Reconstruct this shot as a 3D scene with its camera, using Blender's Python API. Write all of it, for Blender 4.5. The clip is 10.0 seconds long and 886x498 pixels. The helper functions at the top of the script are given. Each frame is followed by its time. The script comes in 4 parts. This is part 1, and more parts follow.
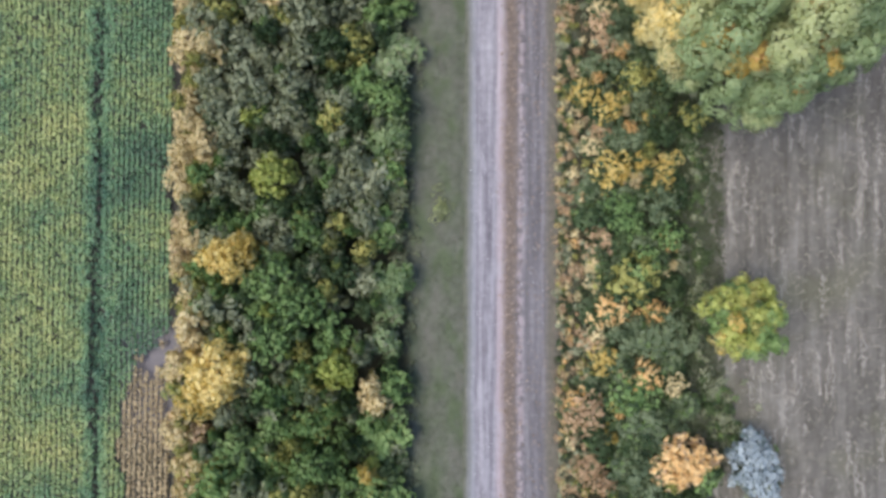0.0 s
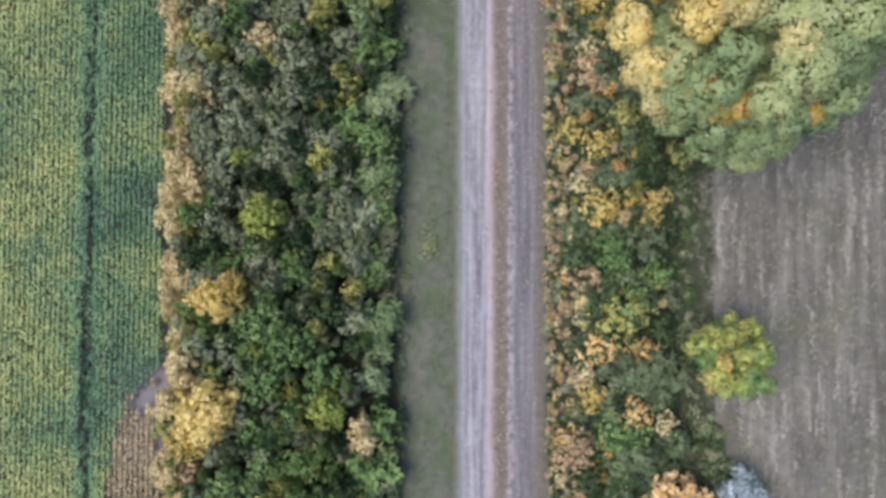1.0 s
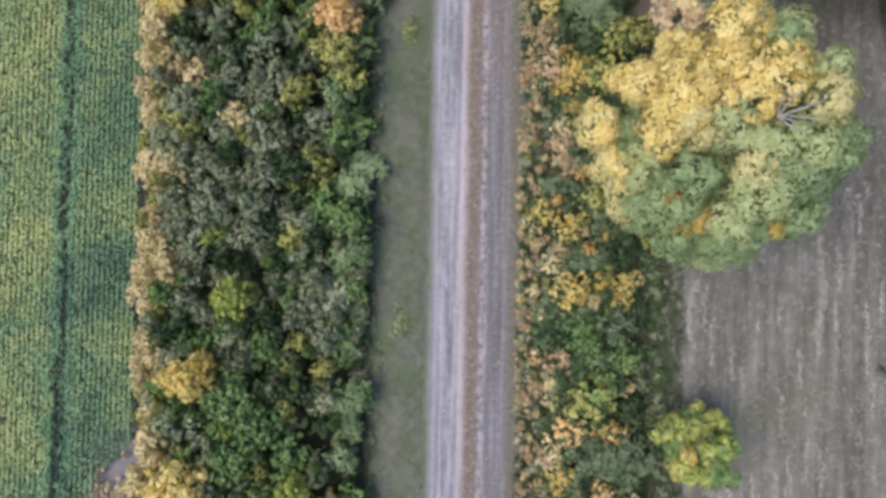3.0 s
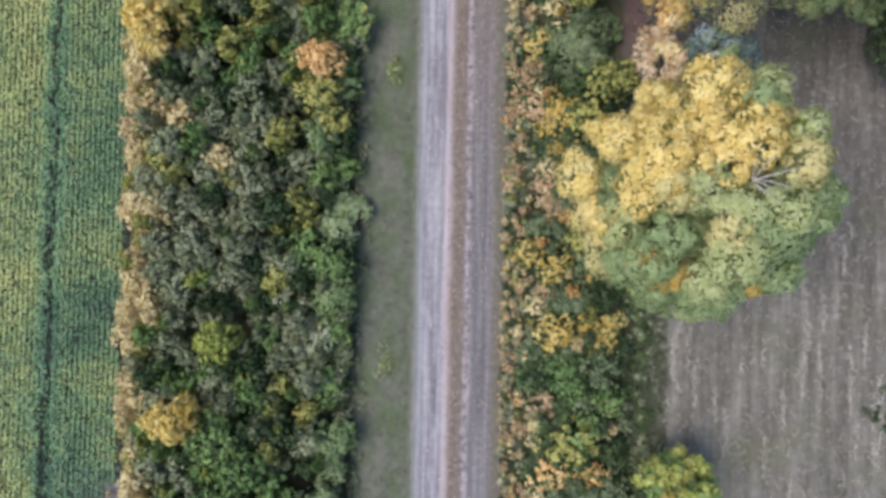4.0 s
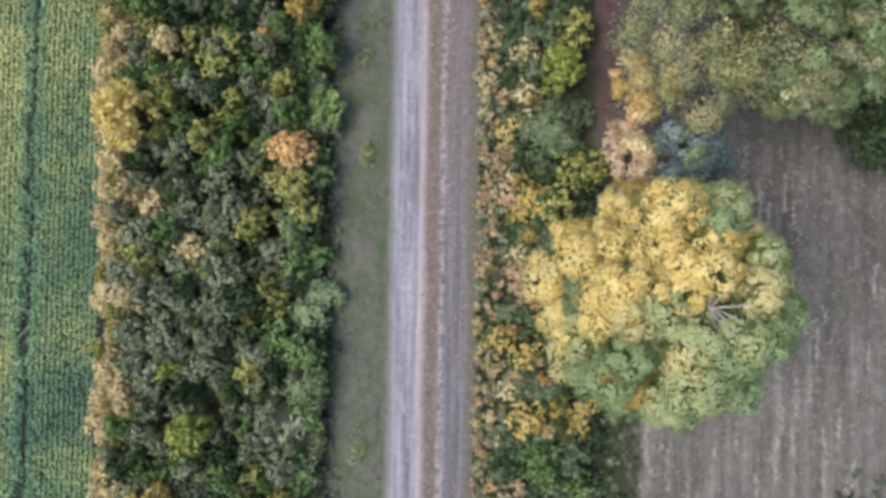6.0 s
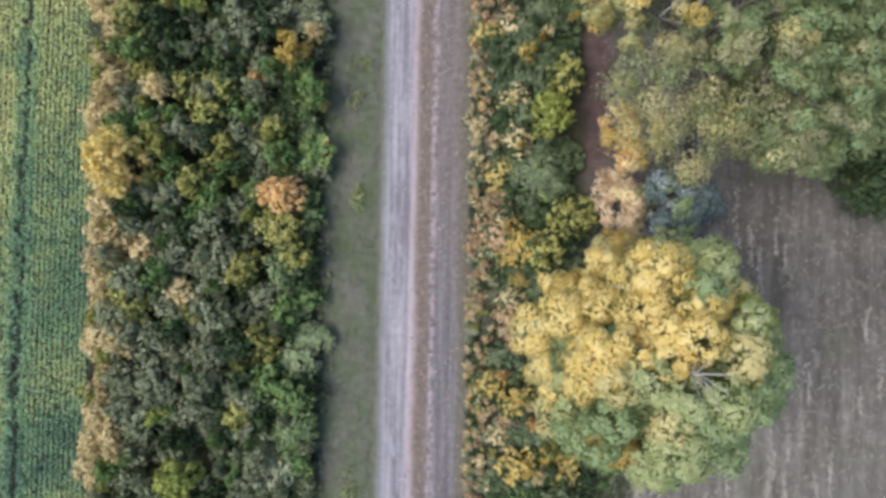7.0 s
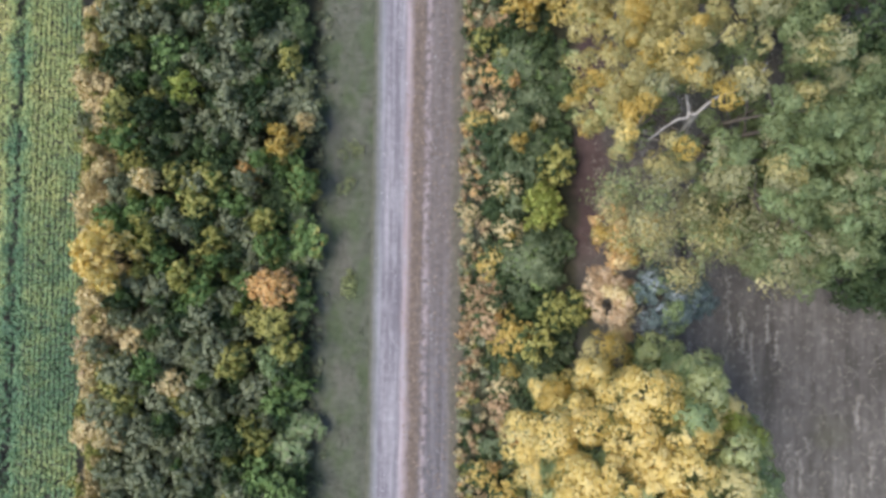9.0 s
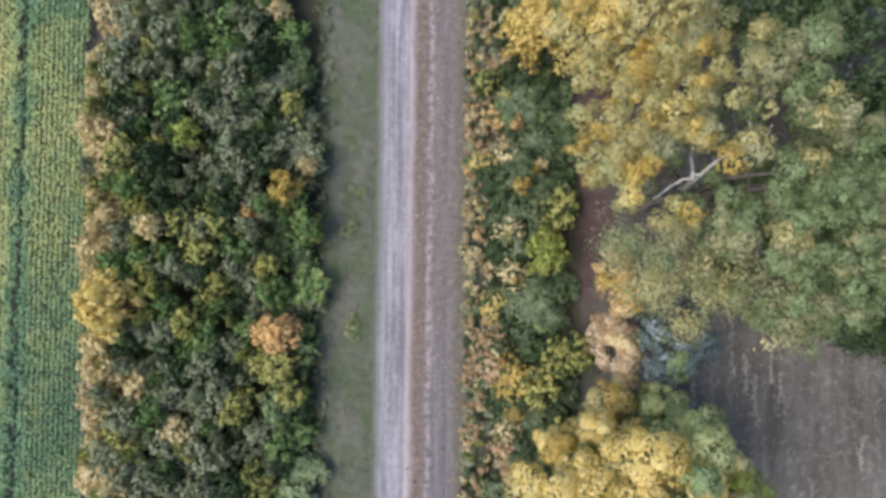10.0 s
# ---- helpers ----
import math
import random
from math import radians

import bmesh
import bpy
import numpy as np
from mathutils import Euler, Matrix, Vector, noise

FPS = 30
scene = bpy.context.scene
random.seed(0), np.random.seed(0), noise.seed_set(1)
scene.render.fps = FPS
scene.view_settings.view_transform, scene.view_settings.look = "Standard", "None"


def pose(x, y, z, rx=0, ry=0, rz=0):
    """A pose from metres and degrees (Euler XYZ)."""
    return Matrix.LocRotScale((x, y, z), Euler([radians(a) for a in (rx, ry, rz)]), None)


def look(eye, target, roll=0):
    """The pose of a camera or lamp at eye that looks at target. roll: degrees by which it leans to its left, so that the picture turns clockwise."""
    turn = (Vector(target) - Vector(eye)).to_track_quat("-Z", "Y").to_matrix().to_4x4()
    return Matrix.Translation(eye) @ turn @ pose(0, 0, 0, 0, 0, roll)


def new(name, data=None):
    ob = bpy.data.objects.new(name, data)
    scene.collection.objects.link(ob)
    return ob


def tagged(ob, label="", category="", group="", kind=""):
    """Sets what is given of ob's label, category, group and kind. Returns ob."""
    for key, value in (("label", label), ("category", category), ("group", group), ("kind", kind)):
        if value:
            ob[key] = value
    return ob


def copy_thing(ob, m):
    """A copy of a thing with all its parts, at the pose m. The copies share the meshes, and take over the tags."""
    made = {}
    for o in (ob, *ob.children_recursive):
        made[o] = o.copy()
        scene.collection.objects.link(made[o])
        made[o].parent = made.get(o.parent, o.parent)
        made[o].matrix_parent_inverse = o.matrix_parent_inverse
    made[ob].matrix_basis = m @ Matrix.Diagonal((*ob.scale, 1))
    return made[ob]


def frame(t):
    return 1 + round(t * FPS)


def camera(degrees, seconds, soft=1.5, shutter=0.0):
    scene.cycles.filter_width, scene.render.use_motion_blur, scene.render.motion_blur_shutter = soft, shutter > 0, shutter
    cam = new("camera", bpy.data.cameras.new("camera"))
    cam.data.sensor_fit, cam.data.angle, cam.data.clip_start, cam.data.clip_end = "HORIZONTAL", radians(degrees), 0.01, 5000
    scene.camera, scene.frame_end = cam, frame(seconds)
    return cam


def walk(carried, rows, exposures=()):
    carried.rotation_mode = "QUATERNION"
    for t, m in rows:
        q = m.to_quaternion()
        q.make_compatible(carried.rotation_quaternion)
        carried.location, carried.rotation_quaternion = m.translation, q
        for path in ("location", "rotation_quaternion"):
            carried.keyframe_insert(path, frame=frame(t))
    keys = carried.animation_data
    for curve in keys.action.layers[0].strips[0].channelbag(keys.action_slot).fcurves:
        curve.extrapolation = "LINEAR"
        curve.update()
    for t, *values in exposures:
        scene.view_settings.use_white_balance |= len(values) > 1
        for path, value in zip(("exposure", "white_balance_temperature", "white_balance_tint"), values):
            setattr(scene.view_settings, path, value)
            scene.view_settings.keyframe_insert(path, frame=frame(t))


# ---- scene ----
cam = camera(70.0, 10.0, soft=3.45)
PATH = [
    (0, (-0.052, -1.222, 45.112), (-0.05, -1.178, 43.113), 2.9),
    (0.5, (0.318, -0.159, 45.199), (0.318, -0.104, 43.2), -0.0),
    (1, (0.734, 1.036, 45.311), (0.733, 1.097, 43.312), -0.8),
    (1.5, (1.229, 2.363, 45.382), (1.227, 2.43, 43.383), -1.2),
    (2, (1.773, 3.703, 45.473), (1.768, 3.771, 43.474), -3.6),
    (2.5, (2.31, 5.215, 45.565), (2.303, 5.277, 43.566), -5.6),
    (4, (4.081, 9.853, 45.785), (4.067, 9.902, 43.786), -14.8),
    (4.5, (4.634, 11.292, 45.851), (4.619, 11.342, 43.852), -15.9),
    (5, (5.172, 12.84, 45.909), (5.155, 12.887, 43.91), -19.6),
    (5.5, (5.665, 14.456, 46.0), (5.646, 14.503, 44.0), -21.3),
    (7, (7.0, 18.908, 46.012), (6.969, 18.967, 44.013), -26.7),
    (7.5, (7.222, 20.418, 46.038), (7.192, 20.478, 44.039), -25.7),
    (8, (7.317, 21.981, 46.074), (7.291, 22.04, 44.076), -23.5),
    (8.5, (7.317, 23.511, 46.106), (7.295, 23.572, 44.107), -19.9),
    (9, (7.295, 25.193, 46.144), (7.273, 25.254, 44.145), -18.9),
    (9.5, (7.207, 26.807, 46.158), (7.185, 26.864, 44.159), -21.1),
    (10, (7.026, 28.337, 46.202), (7.004, 28.395, 44.203), -20.1),
]
walk(cam, [(t, look(eye, target, roll)) for t, eye, target, roll in PATH])

# ---- light ----
world = bpy.data.worlds.new("sky")
scene.world = world
world.use_nodes = True
wn = world.node_tree
sky = wn.nodes.new("ShaderNodeTexSky")
sky.sky_type = "NISHITA"
sky.sun_disc = False
SUN_EL, SUN_FROM = 60.0, (-0.98, -0.2)
sky.sun_elevation = radians(SUN_EL)
sky.sun_rotation = math.atan2(SUN_FROM[0], SUN_FROM[1])
wn.nodes["Background"].inputs["Strength"].default_value = 0.142
wn.links.new(sky.outputs[0], wn.nodes["Background"].inputs["Color"])
sun_data = bpy.data.lights.new("sun", "SUN")
sun_data.energy, sun_data.angle, sun_data.color = 2.15, radians(38), (1.0, 0.945, 0.875)
sun = new("sun", sun_data)
sun_to = Vector((-SUN_FROM[0], -SUN_FROM[1], -math.tan(radians(SUN_EL)))).normalized()
sun.matrix_world = look((-60, -12, 60), Vector((-60, -12, 60)) + sun_to)
scene.view_settings.exposure = 0.68


# ---- materials ----
def nodes_of(name):
    m = bpy.data.materials.new(name)
    m.use_nodes = True
    t = m.node_tree
    return m, t, t.nodes["Principled BSDF"]


def node(t, kind, **values):
    n = t.nodes.new(kind)
    for key, value in values.items():
        if key in n.inputs:
            n.inputs[key].default_value = value
    return n


def noise_at(t, scale, detail=3.0, stretch=(1, 1, 1), vector=None, rough=0.55):
    """A noise in metres of the object's own space: scale is cycles a metre."""
    if vector is None:
        vector = t.nodes.new("ShaderNodeTexCoord").outputs["Object"]
    mp = node(t, "ShaderNodeMapping")
    mp.inputs["Scale"].default_value = stretch
    t.links.new(vector, mp.inputs["Vector"])
    n = node(t, "ShaderNodeTexNoise", Scale=scale, Detail=detail, Roughness=rough)
    t.links.new(mp.outputs[0], n.inputs["Vector"])
    return n.outputs["Fac"]


def ramp(t, fac, stops):
    r = t.nodes.new("ShaderNodeValToRGB")
    e = r.color_ramp.elements
    while len(e) < len(stops):
        e.new(0.5)
    for i, (p, c) in enumerate(stops):
        e[i].position, e[i].color = p, (*c, 1)
    t.links.new(fac, r.inputs[0])
    return r.outputs[0]


def mask(t, fac, lo, hi):
    r = node(t, "ShaderNodeMapRange")
    r.inputs["From Min"].default_value, r.inputs["From Max"].default_value = lo, hi
    r.interpolation_type = "SMOOTHSTEP"
    t.links.new(fac, r.inputs["Value"])
    return r.outputs[0]


def mix(t, fac, a, b, mode="MIX"):
    m = t.nodes.new("ShaderNodeMix")
    m.data_type, m.blend_type = "RGBA", mode
    for socket, v in ((m.inputs[0], fac), (m.inputs[6], a), (m.inputs[7], b)):
        if isinstance(v, (int, float)):
            socket.default_value = v
        elif isinstance(v, tuple):
            socket.default_value = (*v, 1)
        else:
            t.links.new(v, socket)
    return m.outputs[2]


def calc(t, op, a, b=0.0):
    m = t.nodes.new("ShaderNodeMath")
    m.operation = op
    for socket, v in zip(m.inputs, (a, b)):
        if isinstance(v, (int, float)):
            socket.default_value = v
        else:
            t.links.new(v, socket)
    return m.outputs[0]


def bump(t, bsdf, height, strength, distance):
    b = node(t, "ShaderNodeBump", Strength=strength, Distance=distance)
    t.links.new(height, b.inputs["Height"])
    t.links.new(b.outputs[0], bsdf.inputs["Normal"])


def leaf_material(name, low, mid, high, patch=1.5, thin=0.3, grain=0.2):
    """Leaves: colour varies from leaf to leaf, in patches, and from plant to plant; light shines through them."""
    m, t, p = nodes_of(name)
    geo = t.nodes.new("ShaderNodeNewGeometry")
    info = t.nodes.new("ShaderNodeObjectInfo")
    each = calc(t, "ADD", calc(t, "MULTIPLY", geo.outputs["Random Per Island"], grain), 0.18 - grain / 2)
    wide = calc(t, "MULTIPLY", noise_at(t, patch, 2.0, vector=geo.outputs["Position"]), 1.0)
    v = calc(t, "ADD", calc(t, "ADD", each, wide), calc(t, "MULTIPLY", info.outputs["Random"], 0.22))
    v = calc(t, "SUBTRACT", v, 0.25)
    col = ramp(t, v, ((0.1, low), (0.5, mid), (0.9, high)))
    t.links.new(col, p.inputs["Base Color"])
    p.inputs["Roughness"].default_value = 0.62
    p.inputs["Specular IOR Level"].default_value = 0.25
    through_light = t.nodes.new("ShaderNodeBsdfTranslucent")
    t.links.new(mix(t, 1.0, col, (0.98, 1.0, 0.66), "MULTIPLY"), through_light.inputs["Color"])
    both = t.nodes.new("ShaderNodeMixShader")
    both.inputs[0].default_value = thin
    t.links.new(p.outputs[0], both.inputs[1])
    t.links.new(through_light.outputs[0], both.inputs[2])
    t.links.new(both.outputs[0], t.nodes["Material Output"].inputs["Surface"])
    return m


LEAF = {
    "dark": leaf_material("dark_green_leaf", (0.014, 0.03, 0.014), (0.055, 0.09, 0.037), (0.17, 0.225, 0.1)),
    "grey": leaf_material("grey_green_leaf", (0.1, 0.116, 0.07), (0.285, 0.308, 0.19), (0.51, 0.525, 0.365)),
    "deep": leaf_material("deep_grey_green_leaf", (0.035, 0.055, 0.03), (0.125, 0.165, 0.085), (0.3, 0.35, 0.21)),
    "green": leaf_material("mid_green_leaf", (0.05, 0.1, 0.036), (0.17, 0.27, 0.09), (0.36, 0.47, 0.19)),
    "pale": leaf_material("pale_green_leaf", (0.1, 0.16, 0.065), (0.24, 0.32, 0.15), (0.42, 0.49, 0.27)),
    "lime": leaf_material("yellow_green_leaf", (0.17, 0.21, 0.05), (0.385, 0.43, 0.11), (0.6, 0.6, 0.2)),
    "olive": leaf_material("olive_leaf", (0.15, 0.16, 0.05), (0.4, 0.385, 0.12), (0.65, 0.59, 0.22)),
    "gold": leaf_material("golden_leaf", (0.36, 0.25, 0.06), (0.66, 0.485, 0.145), (0.88, 0.72, 0.33), thin=0.42),
    "tan": leaf_material("tan_leaf", (0.4, 0.325, 0.18), (0.72, 0.585, 0.325), (0.91, 0.785, 0.5)),
    "orange": leaf_material("orange_leaf", (0.42, 0.25, 0.09), (0.77, 0.485, 0.2), (0.92, 0.69, 0.37)),
    "rust": leaf_material("russet_leaf", (0.26, 0.165, 0.095), (0.5, 0.335, 0.195), (0.72, 0.53, 0.34)),
    "blush": leaf_material("pinkish_tan_leaf", (0.4, 0.29, 0.19), (0.69, 0.515, 0.345), (0.86, 0.7, 0.52)),
    "silver": leaf_material("silvery_leaf", (0.17, 0.21, 0.23), (0.34, 0.39, 0.42), (0.55, 0.60, 0.62), thin=0.15),
    "blue": leaf_material("blue_green_leaf", (0.06, 0.095, 0.095), (0.155, 0.21, 0.208), (0.3, 0.37, 0.36), thin=0.2),
    "sage": leaf_material("soft_green_leaf", (0.19, 0.22, 0.09), (0.42, 0.46, 0.22), (0.63, 0.65, 0.37), thin=0.42),
    "honey": leaf_material("yellowing_leaf", (0.29, 0.25, 0.1), (0.58, 0.505, 0.235), (0.81, 0.72, 0.41), thin=0.42),
    "haze": leaf_material("greyish_green_leaf", (0.185, 0.18, 0.1), (0.41, 0.395, 0.22), (0.63, 0.59, 0.37), thin=0.42),
    "butter": leaf_material("bright_yellow_leaf", (0.46, 0.335, 0.1), (0.775, 0.605, 0.215), (0.94, 0.805, 0.43), thin=0.42),
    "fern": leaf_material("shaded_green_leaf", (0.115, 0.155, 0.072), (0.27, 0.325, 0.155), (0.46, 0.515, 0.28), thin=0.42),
    "moss": leaf_material("fresh_green_leaf", (0.13, 0.185, 0.09), (0.3, 0.385, 0.19), (0.5, 0.575, 0.325), thin=0.42),
}


def bark_material(name, dark, light):
    m, t, p = nodes_of(name)
    n = noise_at(t, 6.0, 5.0, (1, 1, 0.25))
    t.links.new(ramp(t, n, ((0.3, dark), (0.7, light))), p.inputs["Base Color"])
    p.inputs["Roughness"].default_value = 0.9
    bump(t, p, n, 0.6, 0.03)
    return m


BARK = bark_material("grey_brown_bark", (0.07, 0.055, 0.045), (0.22, 0.19, 0.16))
PALE_BARK = bark_material("pale_bark", (0.28, 0.255, 0.235), (0.54, 0.51, 0.475))


def plain_material(name, low, high, scale=8.0, rough=0.85):
    m, t, p = nodes_of(name)
    geo = t.nodes.new("ShaderNodeNewGeometry")
    v = calc(t, "ADD", calc(t, "MULTIPLY", geo.outputs["Random Per Island"], 0.7),
             calc(t, "MULTIPLY", noise_at(t, scale, 3.0, vector=geo.outputs["Position"]), 0.4))
    t.links.new(ramp(t, v, ((0.15, low), (0.85, high))), p.inputs["Base Color"])
    p.inputs["Roughness"].default_value = rough
    p.inputs["Specular IOR Level"].default_value = 0.2
    return m


FALLEN = plain_material("fallen_leaf", (0.15, 0.11, 0.088), (0.36, 0.275, 0.215))
STONE = plain_material("gravel_stone", (0.25, 0.24, 0.25), (0.62, 0.60, 0.60))
GRASS = plain_material("verge_grass", (0.06, 0.075, 0.045), (0.16, 0.17, 0.115), 0.7)
BANK = plain_material("rank_green_grass", (0.045, 0.06, 0.03), (0.12, 0.145, 0.08), 0.7)
PALE_STRAW = plain_material("bleached_straw", (0.28, 0.255, 0.22), (0.50, 0.46, 0.41), 0.5)
STRAW = plain_material("dry_straw", (0.20, 0.175, 0.14), (0.46, 0.42, 0.35), 0.5)


def crop_material():
    m, t, p = nodes_of("soybean_leaf")
    geo = t.nodes.new("ShaderNodeNewGeometry")
    sep = t.nodes.new("ShaderNodeSeparateXYZ")
    t.links.new(geo.outputs["Position"], sep.inputs[0])
    patches = noise_at(t, 0.17, 4.0, (0.7, 1.0, 0), geo.outputs["Position"])
    fine = noise_at(t, 1.1, 2.0, (1, 1, 0), geo.outputs["Position"])
    # the field ripens from its middle outwards: paler beyond the sprayer's track
    ripe = mask(t, sep.outputs["X"], -20.5, -28.0)
    v = calc(t, "ADD", calc(t, "MULTIPLY", patches, 1.2), calc(t, "MULTIPLY", fine, 0.35))
    v = calc(t, "ADD", v, calc(t, "MULTIPLY", geo.outputs["Random Per Island"], 0.16))
    v = calc(t, "ADD", v, calc(t, "MULTIPLY", ripe, 0.20))
    ripe = mask(t, sep.outputs["Y"], 12.0, 30.0)
    v = calc(t, "ADD", v, calc(t, "MULTIPLY", ripe, 0.17))
    track = mask(t, calc(t, "ABSOLUTE", calc(t, "ADD", sep.outputs["X"], 24.3)), 1.3, 0.2)
    v = calc(t, "SUBTRACT", v, calc(t, "MULTIPLY", track, 0.2))
    col = ramp(t, calc(t, "SUBTRACT", v, 0.57), ((0.06, (0.07, 0.15, 0.085)), (0.32, (0.16, 0.28, 0.13)),
                                                (0.54, (0.36, 0.42, 0.155)), (0.84, (0.63, 0.58, 0.23))))
    t.links.new(col, p.inputs["Base Color"])
    p.inputs["Roughness"].default_value = 0.6
    return m


CROP = crop_material()
WITHERED = plain_material("withered_crop", (0.26, 0.20, 0.12), (0.62, 0.49, 0.29), 0.8)


def ground_material():
    """One sheet: crop soil, litter under the hedges, verge turf, a dark earth path and a dry mown field."""
    m, t, p = nodes_of("ground")
    geo = t.nodes.new("ShaderNodeNewGeometry")
    pos = geo.outputs["Position"]
    sep = t.nodes.new("ShaderNodeSeparateXYZ")
    t.links.new(pos, sep.inputs[0])
    wob = calc(t, "MULTIPLY", calc(t, "SUBTRACT", noise_at(t, 0.35, 4.0, vector=pos), 0.5), 2.6)
    x = calc(t, "ADD", sep.outputs["X"], wob)
    y = sep.outputs["Y"]
    fine = noise_at(t, 9.0, 5.0, vector=pos, rough=0.7)
    mid = noise_at(t, 1.3, 4.0, vector=pos)
    wide = noise_at(t, 0.12, 3.0, vector=pos)
    soil = ramp(t, mix(t, 0.5, fine, mid), ((0.3, (0.05, 0.052, 0.042)), (0.7, (0.13, 0.12, 0.105))))
    bare = calc(t, "MULTIPLY", mask(t, sep.outputs["X"], -24.0, -22.0), mask(t, calc(t, "ABSOLUTE", calc(t, "ADD", y, 9.5)), 5.5, 2.5))
    soil = mix(t, bare, soil, ramp(t, mix(t, 0.5, fine, mid), ((0.3, (0.13, 0.118, 0.122)), (0.7, (0.23, 0.21, 0.215)))))
    litter = ramp(t, mix(t, 0.4, fine, mid), ((0.3, (0.03, 0.032, 0.02)), (0.7, (0.085, 0.08, 0.05))))
    turf = ramp(t, mix(t, 0.55, fine, mid), ((0.3, (0.082, 0.088, 0.064)), (0.55, (0.137, 0.143, 0.106)), (0.75, (0.2, 0.197, 0.155))))
    patchy = noise_at(t, 0.55, 3.0, (1, 0.6, 1), pos)
    turf = mix(t, calc(t, "MULTIPLY", mask(t, patchy, 0.45, 0.65), 0.75), turf, (0.095, 0.122, 0.062))
    turf = mix(t, calc(t, "MULTIPLY", mask(t, patchy, 0.48, 0.32), 0.5), turf, (0.17, 0.155, 0.135))
    earth = ramp(t, mix(t, 0.5, fine, mid), ((0.3, (0.055, 0.036, 0.034)), (0.7, (0.14, 0.095, 0.09))))
    swath = noise_at(t, 0.9, 4.0, (1, 0.07, 1), pos, 0.65)
    rows = noise_at(t, 2.6, 3.0, (1, 0.12, 1), pos, 0.6)
    v = calc(t, "ADD", calc(t, "MULTIPLY", swath, 0.55), calc(t, "MULTIPLY", rows, 0.30))
    v = calc(t, "ADD", v, calc(t, "ADD", calc(t, "MULTIPLY", mid, 0.30), calc(t, "MULTIPLY", fine, 0.25)))
    blotch = noise_at(t, 0.45, 4.0, (1, 0.45, 1), pos, 0.6)
    v = calc(t, "ADD", v, calc(t, "MULTIPLY", calc(t, "SUBTRACT", blotch, 0.5), 0.42))
    dry = ramp(t, calc(t, "SUBTRACT", v, 0.21), ((0.28, (0.072, 0.067, 0.052)), (0.46, (0.135, 0.122, 0.105)), (0.58, (0.185, 0.169, 0.147)), (0.76, (0.34, 0.315, 0.28))))
    dry = mix(t, mask(t, wide, 0.52, 0.68), dry, mix(t, 0.55, dry, (0.14, 0.135, 0.085)))
    # the northern half was mown later and is darker, with more bare earth
    dry = mix(t, calc(t, "MULTIPLY", mask(t, calc(t, "ADD", y, calc(t, "MULTIPLY", wob, 3.0)), 3.0, 17.0), 0.55), dry, mix(t, 1.0, dry, (0.62, 0.58, 0.6), "MULTIPLY"))
    # green growth beside the hedge and the tree
    edge = calc(t, "MULTIPLY", mask(t, x, 20.5, 18.0), mask(t, y, 24.0, 16.0))
    dry = mix(t, edge, dry, turf)
    path = calc(t, "MULTIPLY", mask(t, x, 19.5, 18.0), mask(t, y, 24.0, 28.0))
    dry = mix(t, path, dry, earth)
    col = mix(t, mask(t, x, -18.8, -18.2), soil, litter)
    col = mix(t, mask(t, x, -3.0, -2.2), col, turf)
    col = mix(t, mask(t, x, 8.5, 9.7), col, litter)
    col = mix(t, mask(t, x, 15.9, 16.9), col, dry)
    t.links.new(col, p.inputs["Base Color"])
    p.inputs["Roughness"].default_value = 0.95
    p.inputs["Specular IOR Level"].default_value = 0.15
    bump(t, p, fine, 0.7, 0.05)
    return m


